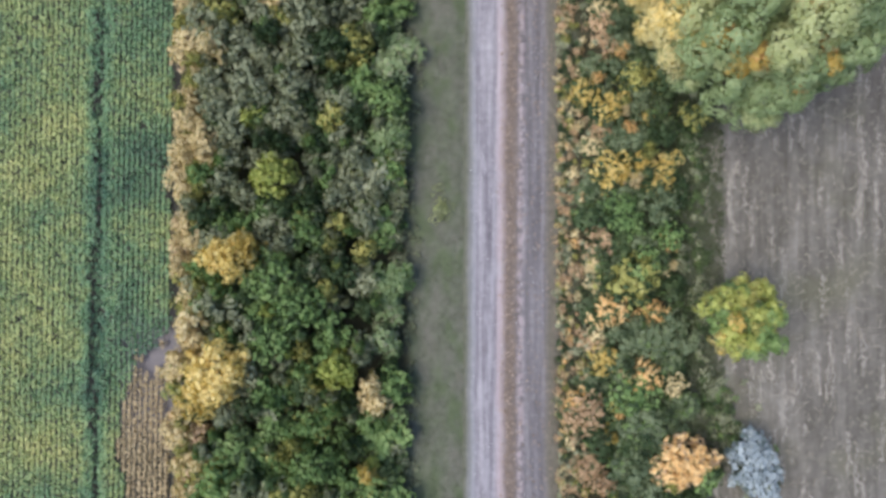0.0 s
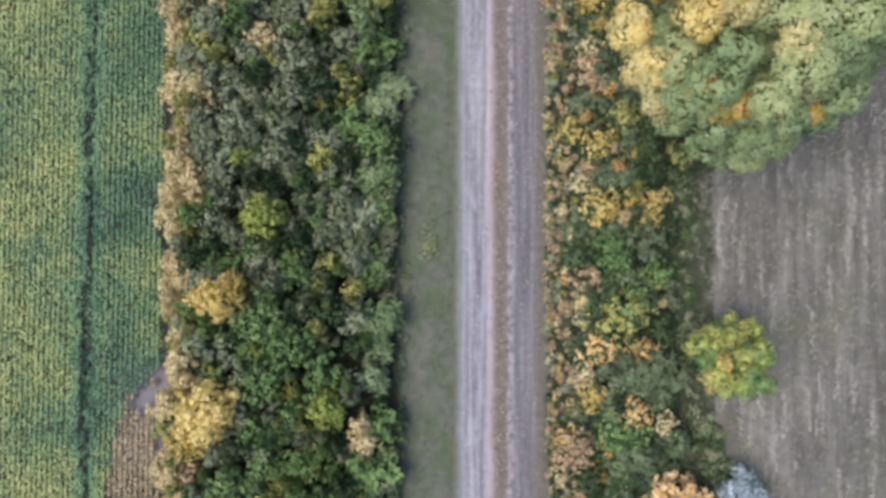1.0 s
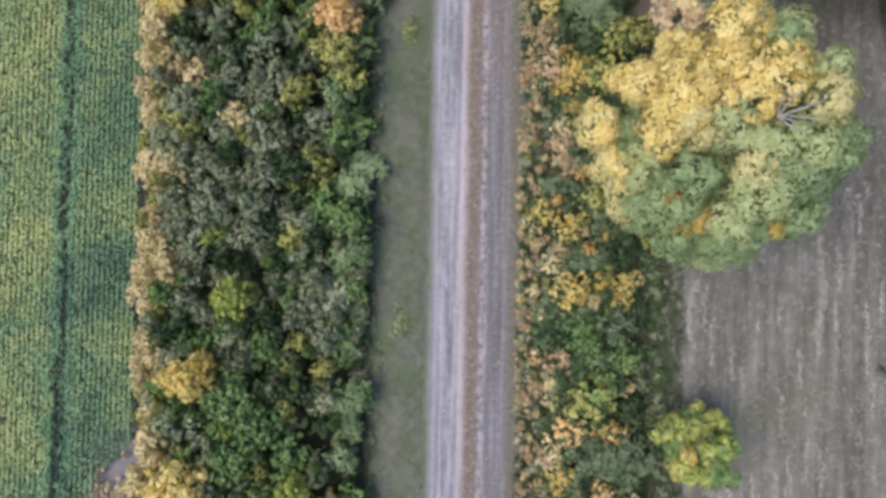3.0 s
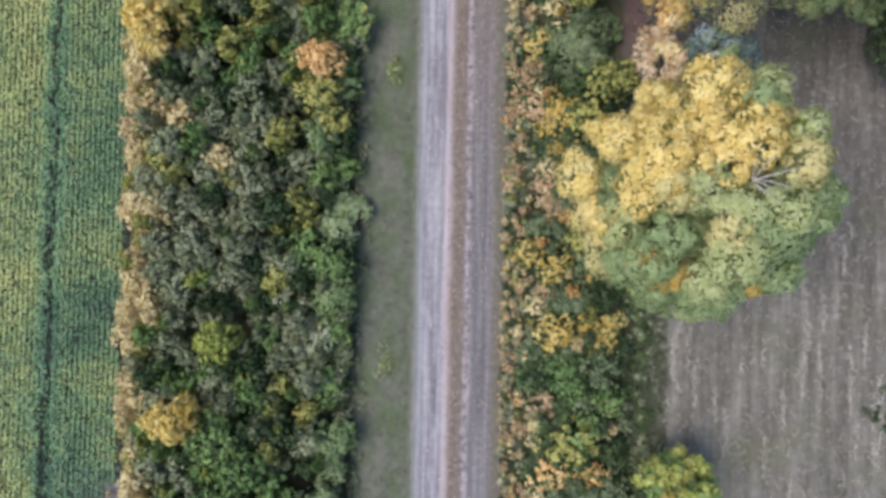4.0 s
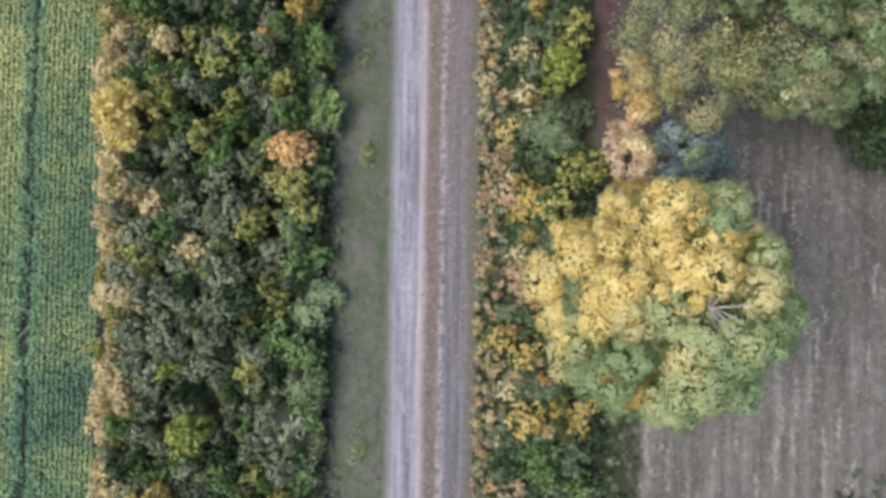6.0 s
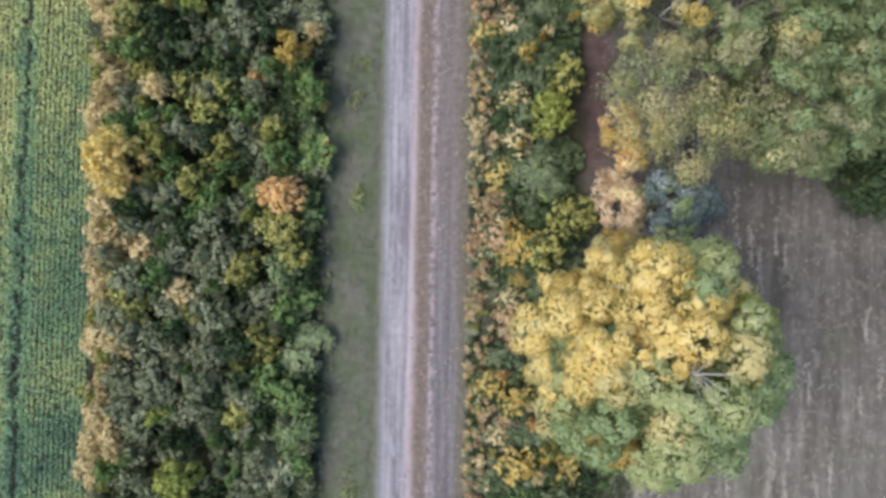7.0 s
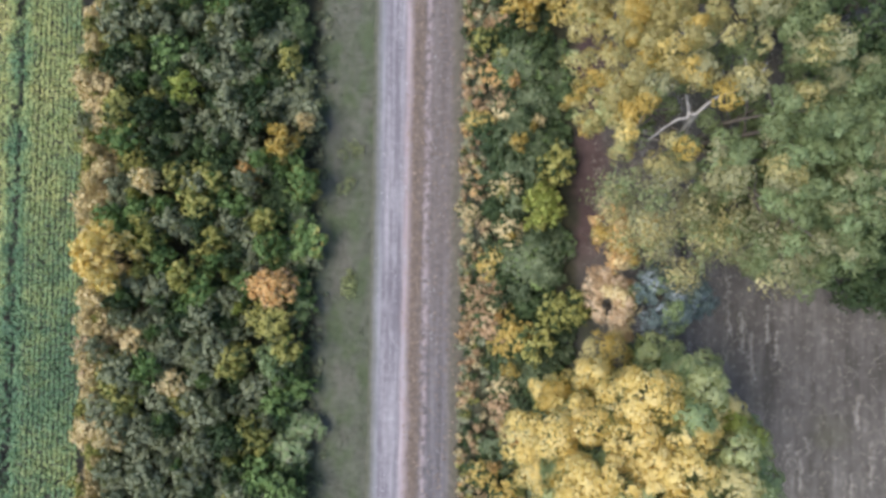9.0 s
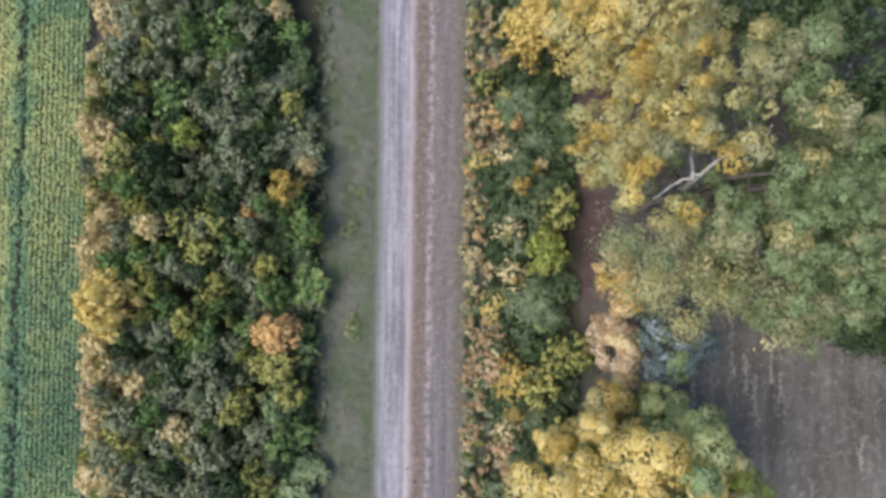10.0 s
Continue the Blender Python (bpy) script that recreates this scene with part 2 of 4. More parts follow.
def road_material():
    """Gravel: a pale driven lane, a strip of fallen leaves, and a browner second lane."""
    m, t, p = nodes_of("gravel_road")
    geo = t.nodes.new("ShaderNodeNewGeometry")
    pos = geo.outputs["Position"]
    sep = t.nodes.new("ShaderNodeSeparateXYZ")
    t.links.new(pos, sep.inputs[0])
    wob = calc(t, "MULTIPLY", calc(t, "SUBTRACT", noise_at(t, 0.5, 4.0, (1, 0.5, 1), pos), 0.5), 0.55)
    x = calc(t, "ADD", sep.outputs["X"], wob)
    y = sep.outputs["Y"]
    fine = noise_at(t, 14.0, 5.0, vector=pos, rough=0.75)
    clods = noise_at(t, 2.2, 4.0, vector=pos, rough=0.65)
    tyre = noise_at(t, 3.2, 3.0, (1, 0.035, 1), pos, 0.6)
    v = calc(t, "ADD", calc(t, "MULTIPLY", fine, 0.3), calc(t, "MULTIPLY", tyre, 0.75))
    v = calc(t, "ADD", v, calc(t, "MULTIPLY", clods, 0.32))
    v = calc(t, "SUBTRACT", v, 0.05)
    pale = ramp(t, calc(t, "SUBTRACT", v, 0.12), ((0.30, (0.135, 0.12, 0.135)), (0.50, (0.225, 0.207, 0.228)), (0.72, (0.40, 0.375, 0.395))))
    pale = mix(t, mask(t, x, 3.6, 4.1), pale, mix(t, 0.6, pale, (0.46, 0.36, 0.36)))
    pale = mix(t, calc(t, "MULTIPLY", mask(t, x, 2.6, 2.1), 0.45), pale, (0.33, 0.34, 0.37))
    pale = mix(t, calc(t, "MULTIPLY", mask(t, noise_at(t, 0.8, 4.0, (1, 0.3, 1), pos, 0.6), 0.52, 0.66), 0.5), pale, (0.37, 0.35, 0.375))
    second = ramp(t, calc(t, "SUBTRACT", v, 0.12), ((0.3, (0.098, 0.09, 0.097)), (0.55, (0.172, 0.16, 0.17)), (0.78, (0.285, 0.268, 0.28))))
    leafy = ramp(t, mix(t, 0.5, fine, clods), ((0.32, (0.1, 0.08, 0.068)), (0.55, (0.19, 0.15, 0.128)), (0.72, (0.31, 0.25, 0.212))))
    turf = ramp(t, mix(t, 0.5, fine, clods), ((0.3, (0.075, 0.08, 0.058)), (0.7, (0.165, 0.165, 0.12))))
    north = mask(t, y, 12.0, 30.0)
    second = mix(t, calc(t, "MULTIPLY", north, 0.55), second, leafy)
    col = mix(t, mask(t, x, 1.45, 2.45), turf, pale)
    col = mix(t, mask(t, x, 3.95, 4.65), col, leafy)
    col = mix(t, calc(t, "MULTIPLY", mask(t, x, 4.85, 5.8), 0.9), col, second)
    ridge = calc(t, "MULTIPLY", mask(t, x, 5.2, 5.45), mask(t, x, 5.9, 5.6))
    col = mix(t, calc(t, "MULTIPLY", calc(t, "MULTIPLY", ridge, mask(t, clods, 0.35, 0.6)), 0.75), col, pale)
    col = mix(t, mask(t, x, 7.0, 7.7), col, mix(t, 0.5, leafy, turf))
    t.links.new(col, p.inputs["Base Color"])
    p.inputs["Roughness"].default_value = 0.93
    p.inputs["Specular IOR Level"].default_value = 0.2
    bump(t, p, v, 0.6, 0.03)
    return m


# ---- mesh helpers ----
rng = np.random.default_rng(7)


def mesh_of(name, verts, faces, material):
    """A mesh from arrays of corners and of equal-sided faces."""
    me = bpy.data.meshes.new(name)
    verts, faces = np.asarray(verts, float), np.asarray(faces, int)
    k = faces.shape[1]
    me.vertices.add(len(verts))
    me.vertices.foreach_set("co", verts.ravel())
    me.loops.add(faces.size)
    me.loops.foreach_set("vertex_index", faces.ravel())
    me.polygons.add(len(faces))
    me.polygons.foreach_set("loop_start", np.arange(0, faces.size, k))
    me.update(calc_edges=True)
    me.validate()
    me.materials.append(material)
    return me


def unit(v):
    return v / np.maximum(np.linalg.norm(v, axis=1, keepdims=True), 1e-9)


def leaf_corners(centres, normals, size, long=1.35, spread=0.35):
    """The corners of folded four-cornered leaves, four rows each."""
    n = len(centres)
    nor = unit(normals)
    side = unit(np.cross(nor, unit(rng.normal(size=(n, 3)))))
    along = np.cross(nor, side)
    s = size * (1 + spread * rng.uniform(-1, 1, (n, 1)))
    fold = nor * s * rng.uniform(0.05, 0.25, (n, 1))
    return np.stack([centres - along * s * long * 0.5, centres + side * s * 0.5 + fold,
                     centres + along * s * long * 0.5, centres - side * s * 0.5 + fold], axis=1).reshape(-1, 3)


def leaf_mesh(name, centres, normals, size, material, long=1.35, spread=0.35):
    """Folded four-cornered leaves, one island each."""
    corners = leaf_corners(centres, normals, size, long, spread)
    return mesh_of(name, corners, np.arange(len(corners)).reshape(-1, 4), material)


def puff_leaves(puffs, density, fine=0.40, loose=0.34, reach_out=(0.5, 0.95), subs=12):
    """Leaf places and normals on lumpy clumps (x, y, z, r): each clump carries smaller ones on its outside.
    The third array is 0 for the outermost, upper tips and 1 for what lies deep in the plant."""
    places, normals, tags = [], [], []
    mx, my = np.mean([q[0] for q in puffs]), np.mean([q[1] for q in puffs])
    wide = max(max(math.hypot(q[0] - mx, q[1] - my) for q in puffs), 0.1)
    low, top = min(q[2] for q in puffs), max(q[2] for q in puffs) + 0.01
    for cx, cy, cz, r in puffs:
        turn = rng.uniform(0, 6.28)
        for k in range(subs):
            up = 1 - (k + 0.5) / subs * 1.45
            a = turn + k * 2.39996
            flat = math.sqrt(1 - up * up)
            d0 = np.array((flat * math.cos(a), flat * math.sin(a), up)) + rng.normal(size=3) * 0.28
            d0 /= np.linalg.norm(d0)
            rs = r * fine * rng.uniform(0.6, 1.35)
            deep = rng.random()
            n = max(int(density * 9 * rs * rs), 3)
            d = unit(rng.normal(size=(n, 3)) + d0 * 0.7)
            reach = rs * (1 - 0.35 * rng.random((n, 1)) ** 2) * (1 + 0.12 * rng.normal(size=(n, 1)))
            out_to = reach_out[1] + (reach_out[0] - reach_out[1]) * deep
            places.append(np.array((cx, cy, cz)) + d0 * r * out_to * (1, 1, 0.85) + d * reach)
            out = np.array((cx - mx, cy - my, 0)) / wide
            normals.append(d * 0.95 + d0 * 0.55 + out * 0.35 + (0, 0, 0.12) + rng.normal(size=(n, 3)) * loose)
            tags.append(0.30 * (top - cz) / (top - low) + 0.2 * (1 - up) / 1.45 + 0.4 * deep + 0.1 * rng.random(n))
    return np.concatenate(places), np.concatenate(normals), np.concatenate(tags)


def tube(points, radii, sides=6):
    """Corners and faces of a tapered, closed limb."""
    pts = np.asarray(points, float)
    verts, faces = [], []
    for i, (p, r) in enumerate(zip(pts, radii)):
        d = pts[min(i + 1, len(pts) - 1)] - pts[max(i - 1, 0)]
        d = d / max(np.linalg.norm(d), 1e-9)
        a = np.cross(d, (0.31, 0.92, 0.22))
        a /= np.linalg.norm(a)
        b = np.cross(d, a)
        for k in range(sides):
            w = 2 * math.pi * k / sides
            verts.append(p + r * (a * math.cos(w) + b * math.sin(w)))
        if i:
            for k in range(sides):
                u = (k + 1) % sides
                o = (i - 1) * sides
                faces.append((o + k, o + u, o + sides + u, o + sides + k))
    return verts, faces


def joined(pieces):
    verts, faces = [], []
    for v, f in pieces:
        o = len(verts)
        verts += list(v)
        faces += [tuple(i + o for i in q) for q in f]
    return verts, faces


def crooked(a, b, bend, steps=5):
    """Points of a limb from a to b that sags and wanders."""
    a, b = np.asarray(a, float), np.asarray(b, float)
    out = []
    off = rng.normal(size=3) * bend
    for i in range(steps + 1):
        u = i / steps
        out.append(a + (b - a) * u + off * math.sin(math.pi * u) + rng.normal(size=3) * bend * 0.15 * (0 < i < steps))
    return out


def part(name, mesh, parent, label=""):
    ob = new(name, mesh)
    ob.parent = parent
    return tagged(ob, label)


def stuff(name, mesh, label, category):
    return tagged(new(name, mesh), label, category, kind="stuff")


# ---- ground and road ----
def ground_sheet():
    fx = np.concatenate([[-3000, -400, -120], np.linspace(-45, 45, 131), [120, 400, 3000]])
    fy = np.concatenate([[-3000, -400, -120], np.linspace(-40, 70, 131), [160, 400, 3000]])
    verts = []
    for y in fy:
        for x in fx:
            z = 0.0
            if abs(x) < 46 and -41 < y < 71:
                z = 0.05 * (noise.noise(Vector((x * 0.5, y * 0.5, 0))) + 0.4 * noise.noise(Vector((x * 2, y * 2, 3))))
                if 1.3 < x < 8.6:
                    z = -0.05
                if -16.5 < x < -4.5 or 11 < x < 15.5:
                    z += 0.10
            verts.append((x, y, z))
    w = len(fx)
    faces = [(j * w + i, j * w + i + 1, (j + 1) * w + i + 1, (j + 1) * w + i) for j in range(len(fy) - 1) for i in range(w - 1)]
    me = mesh_of("ground", verts, faces, ground_material())
    me.polygons.foreach_set("use_smooth", np.ones(len(me.polygons), bool))
    tagged(new("ground", me), "earth and turf with a dry mown field beside hedgerows", "ground", kind="structure")


def road_strip():
    cols, y0, y1, step = 29, -60.0, 110.0, 0.4
    ys = np.arange(y0, y1, step)
    verts = []
    for y in ys:
        l = 1.45 + 0.12 * noise.noise(Vector((0, y * 0.6, 9)))
        r = 8.45 + 0.25 * noise.noise(Vector((5, y * 0.6, 9)))
        for i in range(cols):
            u = i / (cols - 1)
            x = l + (r - l) * u
            crown = 0.05 * math.sin(math.pi * u)
            rut = 0.035 * sum(math.exp(-((x - c) / 0.28) ** 2) for c in (2.15, 3.85, 5.8, 6.9))
            z = 0.03 + crown - rut + 0.02 * noise.noise(Vector((x * 1.6, y * 1.1, 0)))
            if i in (0, cols - 1):
                z = -0.06
            verts.append((x, y, z))
    faces = [(j * cols + i, j * cols + i + 1, (j + 1) * cols + i + 1, (j + 1) * cols + i) for j in range(len(ys) - 1) for i in range(cols - 1)]
    me = mesh_of("road", verts, faces, road_material())
    me.polygons.foreach_set("use_smooth", np.ones(len(me.polygons), bool))
    tagged(new("road", me), "gravel farm road with pale wheel lanes and leaf litter", "road", kind="structure")


ground_sheet()
road_strip()


# ---- field crop ----
def crop_rows():
    places, normals, dry_p, dry_n = [], [], [], []
    for x in np.arange(-36.0, -18.75, 0.37):
        ys = np.arange(-24, 56, 0.24)
        ys = ys + rng.normal(size=len(ys)) * 0.045
        for y in ys:
            edge = -19.2 - 0.35 * noise.noise(Vector((0, y * 0.4, 0))) - max(0, y - 20) * 0.018
            if x > edge:
                continue
            k, wide = 7, 0.04
            # the sprayer's old wheel track: a ragged line of gaps with ranker plants beside it
            track = abs(x + 24.25 - 0.35 * noise.noise(Vector((2, y * 0.16, 0))) - 0.4 * noise.noise(Vector((2, y * 0.6, 3))))
            worn = 0.22 + 0.5 * max(0, noise.noise(Vector((9, y * 0.11, 0)))) + 0.3 * noise.noise(Vector((9, y * 0.9, 5)))
            if rng.random() > (0.85 if track < worn else 0.98):
                continue
            high = 0.62 + 0.12 * noise.noise(Vector((x * 0.3, y * 0.3, 4)))
            sick = ((x + 20.2) / 2.6) ** 2 + ((y + 13.8) / 7.0) ** 2 + 0.5 * noise.noise(Vector((x * 0.6, y * 0.6, 1)))
            bare = ((x + 20.6 - (y + 9) * 0.5) / 1.0) ** 2 + ((y + 8.0) / 1.9) ** 2
            if bare < 1 and rng.random() < 0.62:
                continue
            if track < worn:
                k, wide, high = 6, 0.09, high * rng.uniform(0.25, 0.55)
            elif track < worn + 0.7:
                k, wide, high = 10, 0.1, high + rng.uniform(-0.05, 0.16)
            if sick < 0.9:
                k, high = 9, 0.45
            c = np.array((x, y, high)) + rng.normal(size=(k, 3)) * (wide, 0.12, 0.07)
            # lower leaves reach into the space between the rows
            c = np.concatenate([c, np.array((x, y, high * 0.6)) + rng.normal(size=(3, 3)) * (0.13, 0.12, 0.06)])
            n = rng.normal(size=(k + 3, 3)) * 0.5 + (0, 0, 0.9)
            (dry_p if sick < 0.9 else places).append(c)
            (dry_n if sick < 0.9 else normals).append(n)
    stuff("soybean_crop", leaf_mesh("soybean_crop", np.concatenate(places), np.concatenate(normals), 0.148, CROP),
          "green to yellowing soybean plants in straight drilled rows", "crop")
    stuff("withered_crop", leaf_mesh("withered_crop", np.concatenate(dry_p), np.concatenate(dry_n), 0.13, WITHERED),
          "thin patch of withered brown crop on bare soil", "crop")


crop_rows()

# ---- shrubs ----
SHRUB_LABEL = {
    "dark": "dense dark green leafy shrub in the hedgerow",
    "grey": "dull grey-green shrub in the hedgerow",
    "deep": "dark grey-green shrub in the roadside hedgerow",
    "green": "bright mid-green leafy shrub in the hedgerow",
    "pale": "pale green shrub at the verge's edge",
    "lime": "yellow-green shrub standing over the hedgerow",
    "olive": "olive and yellow turning shrub in the hedgerow",
    "gold": "golden yellow autumn shrub in the hedgerow",
    "tan": "tan and straw-coloured shrub along the field edge",
    "orange": "soft orange autumn shrub in the hedgerow",
    "butter": "bright yellow autumn shrub in the hedgerow",
    "rust": "russet brown low shrub beside the road",
    "blush": "pinkish tan shrub beside the large trees",
    "silver": "silvery white-leaved shrub at the field's edge",
}
SIZES = {"low": (0.7, 1.7, 5, 0.38, 0.148), "middle": (1.2, 3.0, 15, 0.36, 0.192), "large": (1.8, 4.4, 28, 0.43, 0.2)}
MODELS, SHRUBS = {}, {}
# second leaf colours; on a shrub's deep, lower leaves dark ones paint in shade
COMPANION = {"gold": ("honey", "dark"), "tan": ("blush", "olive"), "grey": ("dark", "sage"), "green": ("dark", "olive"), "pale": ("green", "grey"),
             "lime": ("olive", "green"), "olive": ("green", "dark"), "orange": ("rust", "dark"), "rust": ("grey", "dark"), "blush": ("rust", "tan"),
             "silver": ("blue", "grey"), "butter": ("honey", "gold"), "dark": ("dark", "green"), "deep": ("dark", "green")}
# the share of leaves that have the shrub's own colour
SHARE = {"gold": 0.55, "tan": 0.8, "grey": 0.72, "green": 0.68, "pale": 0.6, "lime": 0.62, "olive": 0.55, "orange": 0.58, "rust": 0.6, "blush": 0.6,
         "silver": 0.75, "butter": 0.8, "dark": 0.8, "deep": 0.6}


def shrub_model(size, variant):
    """Leaf corners and stems of a many-stemmed shrub of rounded leaf clumps, standing at the origin."""
    if (size, variant) in MODELS:
        return MODELS[size, variant]
    radius, height, count, clump, leaf = SIZES[size]
    puffs = []
    for i in range(count):
        a = i * 2.4 + variant * 1.1 + rng.normal() * 0.25
        u = math.sqrt((i + 0.3) / count)
        r = clump * rng.uniform(0.7, 1.25)
        d = u * (radius - 0.62 * clump) * rng.uniform(0.85, 1.15)
        top = height - r * 0.75 - (u ** 2) * height * rng.uniform(0.18, 0.42)
        puffs.append((d * math.cos(a), d * math.sin(a), top + rng.normal() * 0.2, r))
    for i in range(3 + count // 4):
        a, u = rng.uniform(0, 6.28), rng.uniform(0.3, 1.12)
        puffs.append((radius * u * math.cos(a), radius * u * math.sin(a), height * (1.02 - 0.42 * u * u) - rng.uniform(0, 0.5), clump * rng.uniform(0.3, 0.55)))
    for i in range(count // 4):
        a = rng.uniform(0, 6.28)
        puffs.append((radius * 0.7 * math.cos(a), radius * 0.7 * math.sin(a), height * rng.uniform(0.25, 0.5), clump * 0.8))
    c, n, tag = puff_leaves(puffs, {"low": 20, "middle": 14, "large": 14}[size], 0.42, 0.34, (0.4, 1.05))
    stems = []
    for x, y, z, r in puffs[: 4 if size == "low" else 6]:
        pts = crooked((x * 0.12, y * 0.12, -0.12), (x * 0.9, y * 0.9, z), 0.08, 3)
        stems.append(tube(pts, np.linspace(0.045, 0.012, 4), 4))
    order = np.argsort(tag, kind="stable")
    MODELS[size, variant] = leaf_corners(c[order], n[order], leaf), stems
    return MODELS[size, variant]


def shrub_thing(kind, size, variant, tips):
    """tips: colour only on the bough ends, over dark green painted in as shade."""
    corners, stems = shrub_model(size, variant)
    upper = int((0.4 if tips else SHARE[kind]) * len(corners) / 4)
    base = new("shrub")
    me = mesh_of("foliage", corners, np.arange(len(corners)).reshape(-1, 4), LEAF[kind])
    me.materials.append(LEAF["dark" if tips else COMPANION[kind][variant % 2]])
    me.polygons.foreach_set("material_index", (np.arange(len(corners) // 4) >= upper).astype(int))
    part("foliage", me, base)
    for v, f in stems:
        part("stem", mesh_of("stem", v, f, BARK), base)
    return tagged(base, SHRUB_LABEL[kind], "shrub", "hedgerow shrubs")


def shrub_pose(x, y, r, h):
    size = "low" if r < 0.95 and h < 2.3 else "middle" if r < 1.5 else "large"
    radius, height = SIZES[size][:2]
    s = r / radius
    m = pose(x, y, 0, rng.uniform(-5, 5), rng.uniform(-5, 5), rng.uniform(0, 360)) @ Matrix.Diagonal((s * rng.uniform(0.85, 1.2), s * rng.uniform(0.85, 1.2), h / height, 1))
    return size, int(rng.integers(0, 4)), m


def shrub(kind, x, y, r, h, tips=False):
    size, variant, m = shrub_pose(x, y, r, h)
    key = (kind, size, variant, tips)
    if key in SHRUBS:
        return copy_thing(SHRUBS[key], m)
    SHRUBS[key] = shrub_thing(*key)
    SHRUBS[key].matrix_basis = m
    return SHRUBS[key]


THICKET = {}


def thicket(kind, x, y, r, h):
    """Adds a shrub to the part of the hedgerow that is one mass."""
    size, variant, m = shrub_pose(x, y, r, h)
    corners, stems = shrub_model(size, variant)
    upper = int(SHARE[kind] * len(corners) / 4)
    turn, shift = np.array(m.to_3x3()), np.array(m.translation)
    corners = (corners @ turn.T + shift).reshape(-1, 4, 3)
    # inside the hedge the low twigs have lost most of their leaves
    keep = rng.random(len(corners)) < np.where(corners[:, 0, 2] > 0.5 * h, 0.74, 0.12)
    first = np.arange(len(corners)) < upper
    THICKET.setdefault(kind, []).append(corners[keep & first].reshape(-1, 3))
    # deep leaves take the companion colour, often darker, as painted shade
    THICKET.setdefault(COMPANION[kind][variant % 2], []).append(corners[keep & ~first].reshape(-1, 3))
    for v, f in stems[:2]:
        v, f = np.asarray(v) @ turn.T + shift, np.asarray(f)
        THICKET.setdefault("bark", []).append(v[f].reshape(-1, 3))


def thicket_mesh():
    kinds = list(THICKET)
    blocks = [np.concatenate(THICKET[k]) for k in kinds]
    verts = np.concatenate(blocks)
    me = mesh_of("hedgerow_thicket", verts, np.arange(len(verts)).reshape(-1, 4), LEAF.get(kinds[0], BARK))
    for k in kinds[1:]:
        me.materials.append(LEAF.get(k, BARK))
    me.polygons.foreach_set("material_index", np.repeat(np.arange(len(kinds)), [len(b) // 4 for b in blocks]))
    return stuff("hedgerow_thicket", me, "dense mixed green, grey and tan hedgerow thicket", "hedge")


PLACED = []


def stand(kind, x, y, r, h, tips=False):
    PLACED.append((x, y, r))
    shrub(kind, x, y, r, h, tips)


# the field-side hedgerow
stand("lime", -11.1, 4.3, 1.70, 5.0)
stand("lime", -12.8, 8.7, 1.07, 3.6)
stand("butter", -14.5, -0.9, 1.85, 5.0)
stand("gold", -13.0, -0.4, 1.12, 4.5)
stand("tan", -16.9, 0.2, 0.96, 3.0)
stand("butter", -14.8, -8.2, 2.04, 5.0)
stand("tan", -16.6, -5.7, 1.28, 4.0)
stand("gold", -16.2, -10.3, 1.51, 4.0)
stand("green", -3.9, 9.7, 1.60, 3.4, True)
stand("pale", -4.0, 7.5, 1.55, 2.6)
stand("green", -3.9, 5.2, 1.32, 2.4)
stand("green", -5.5, 10.9, 1.30, 3.2)
stand("olive", -7.8, 8.6, 1.30, 3.2)
stand("olive", -6.8, 1.3, 1.15, 3.4)
stand("olive", -7.7, -3.1, 1.00, 3.2)
stand("olive", -5.3, -0.6, 1.00, 3.0)
stand("lime", -6.6, -8.4, 1.44, 4.0)
stand("tan", -4.7, -10.4, 1.15, 3.4)
stand("green", -11.2, -2.5, 1.96, 4.0, True)
stand("green", -9.3, -4.2, 1.72, 4.6, True)
stand("green", -12.6, -4.7, 1.51, 4.0, True)
stand("green", -11.5, -6.6, 1.74, 3.8, True)
stand("green", -7.5, -5.5, 1.45, 3.4, True)
stand("pale", -3.8, -2.6, 1.63, 2.4)
stand("pale", -4.2, -6.4, 1.32, 2.4)
stand("olive", -7.5, 18.7, 1.38, 3.2)
stand("olive", -4.1, 19.5, 1.38, 3.2)
stand("gold", -5.0, -15.0, 0.69, 3.0)
stand("green", -14.2, -13.7, 1.89, 4.0, True)
stand("green", -11.6, -12.2, 1.66, 4.0, True)
stand("green", -8.3, -14.8, 1.59, 4.0, True)
stand("green", -14.9, -15.6, 1.28, 4.0)
stand("lime", -6.9, -8.6, 1.07, 3.5)
stand("tan", -4.7, -9.7, 1.15, 3.2)
stand("butter", -15.3, 25.5, 2.3, 5.8)
stand("olive", -13.2, 26.6, 1.2, 4.2)
stand("grey", -12.6, 23.4, 1.3, 3.4)
stand("tan", -17.2, 23.2, 1.28, 4.0)
stand("olive", -13.5, 24.6, 1.0, 4.0)
stand("olive", -10.9, 24.9, 1.35, 4.0)
stand("orange", -5.1, 23.4, 1.95, 4.2)
stand("olive", -5.2, 21.4, 1.60, 3.6)
stand("olive", -7.8, 18.2, 1.07, 3.4)
stand("pale", -4.7, 18.6, 1.23, 3.2)
stand("olive", -10.3, 29.4, 1.44, 3.8)
stand("olive", -13.7, 28.0, 0.95, 3.5)
stand("olive", -8.6, 27.5, 0.95, 3.5)
stand("gold", -4.3, 33.7, 1.23, 3.0)
stand("tan", -3.2, 35.3, 0.70, 2.8)
stand("orange", -6.8, 31.7, 0.92, 3.0)
stand("tan", -13.5, 30.7, 1.13, 4.0)
stand("olive", -15.7, 36.1, 1.28, 4.2)
stand("green", -12.8, 40.0, 1.45, 3.4, True)
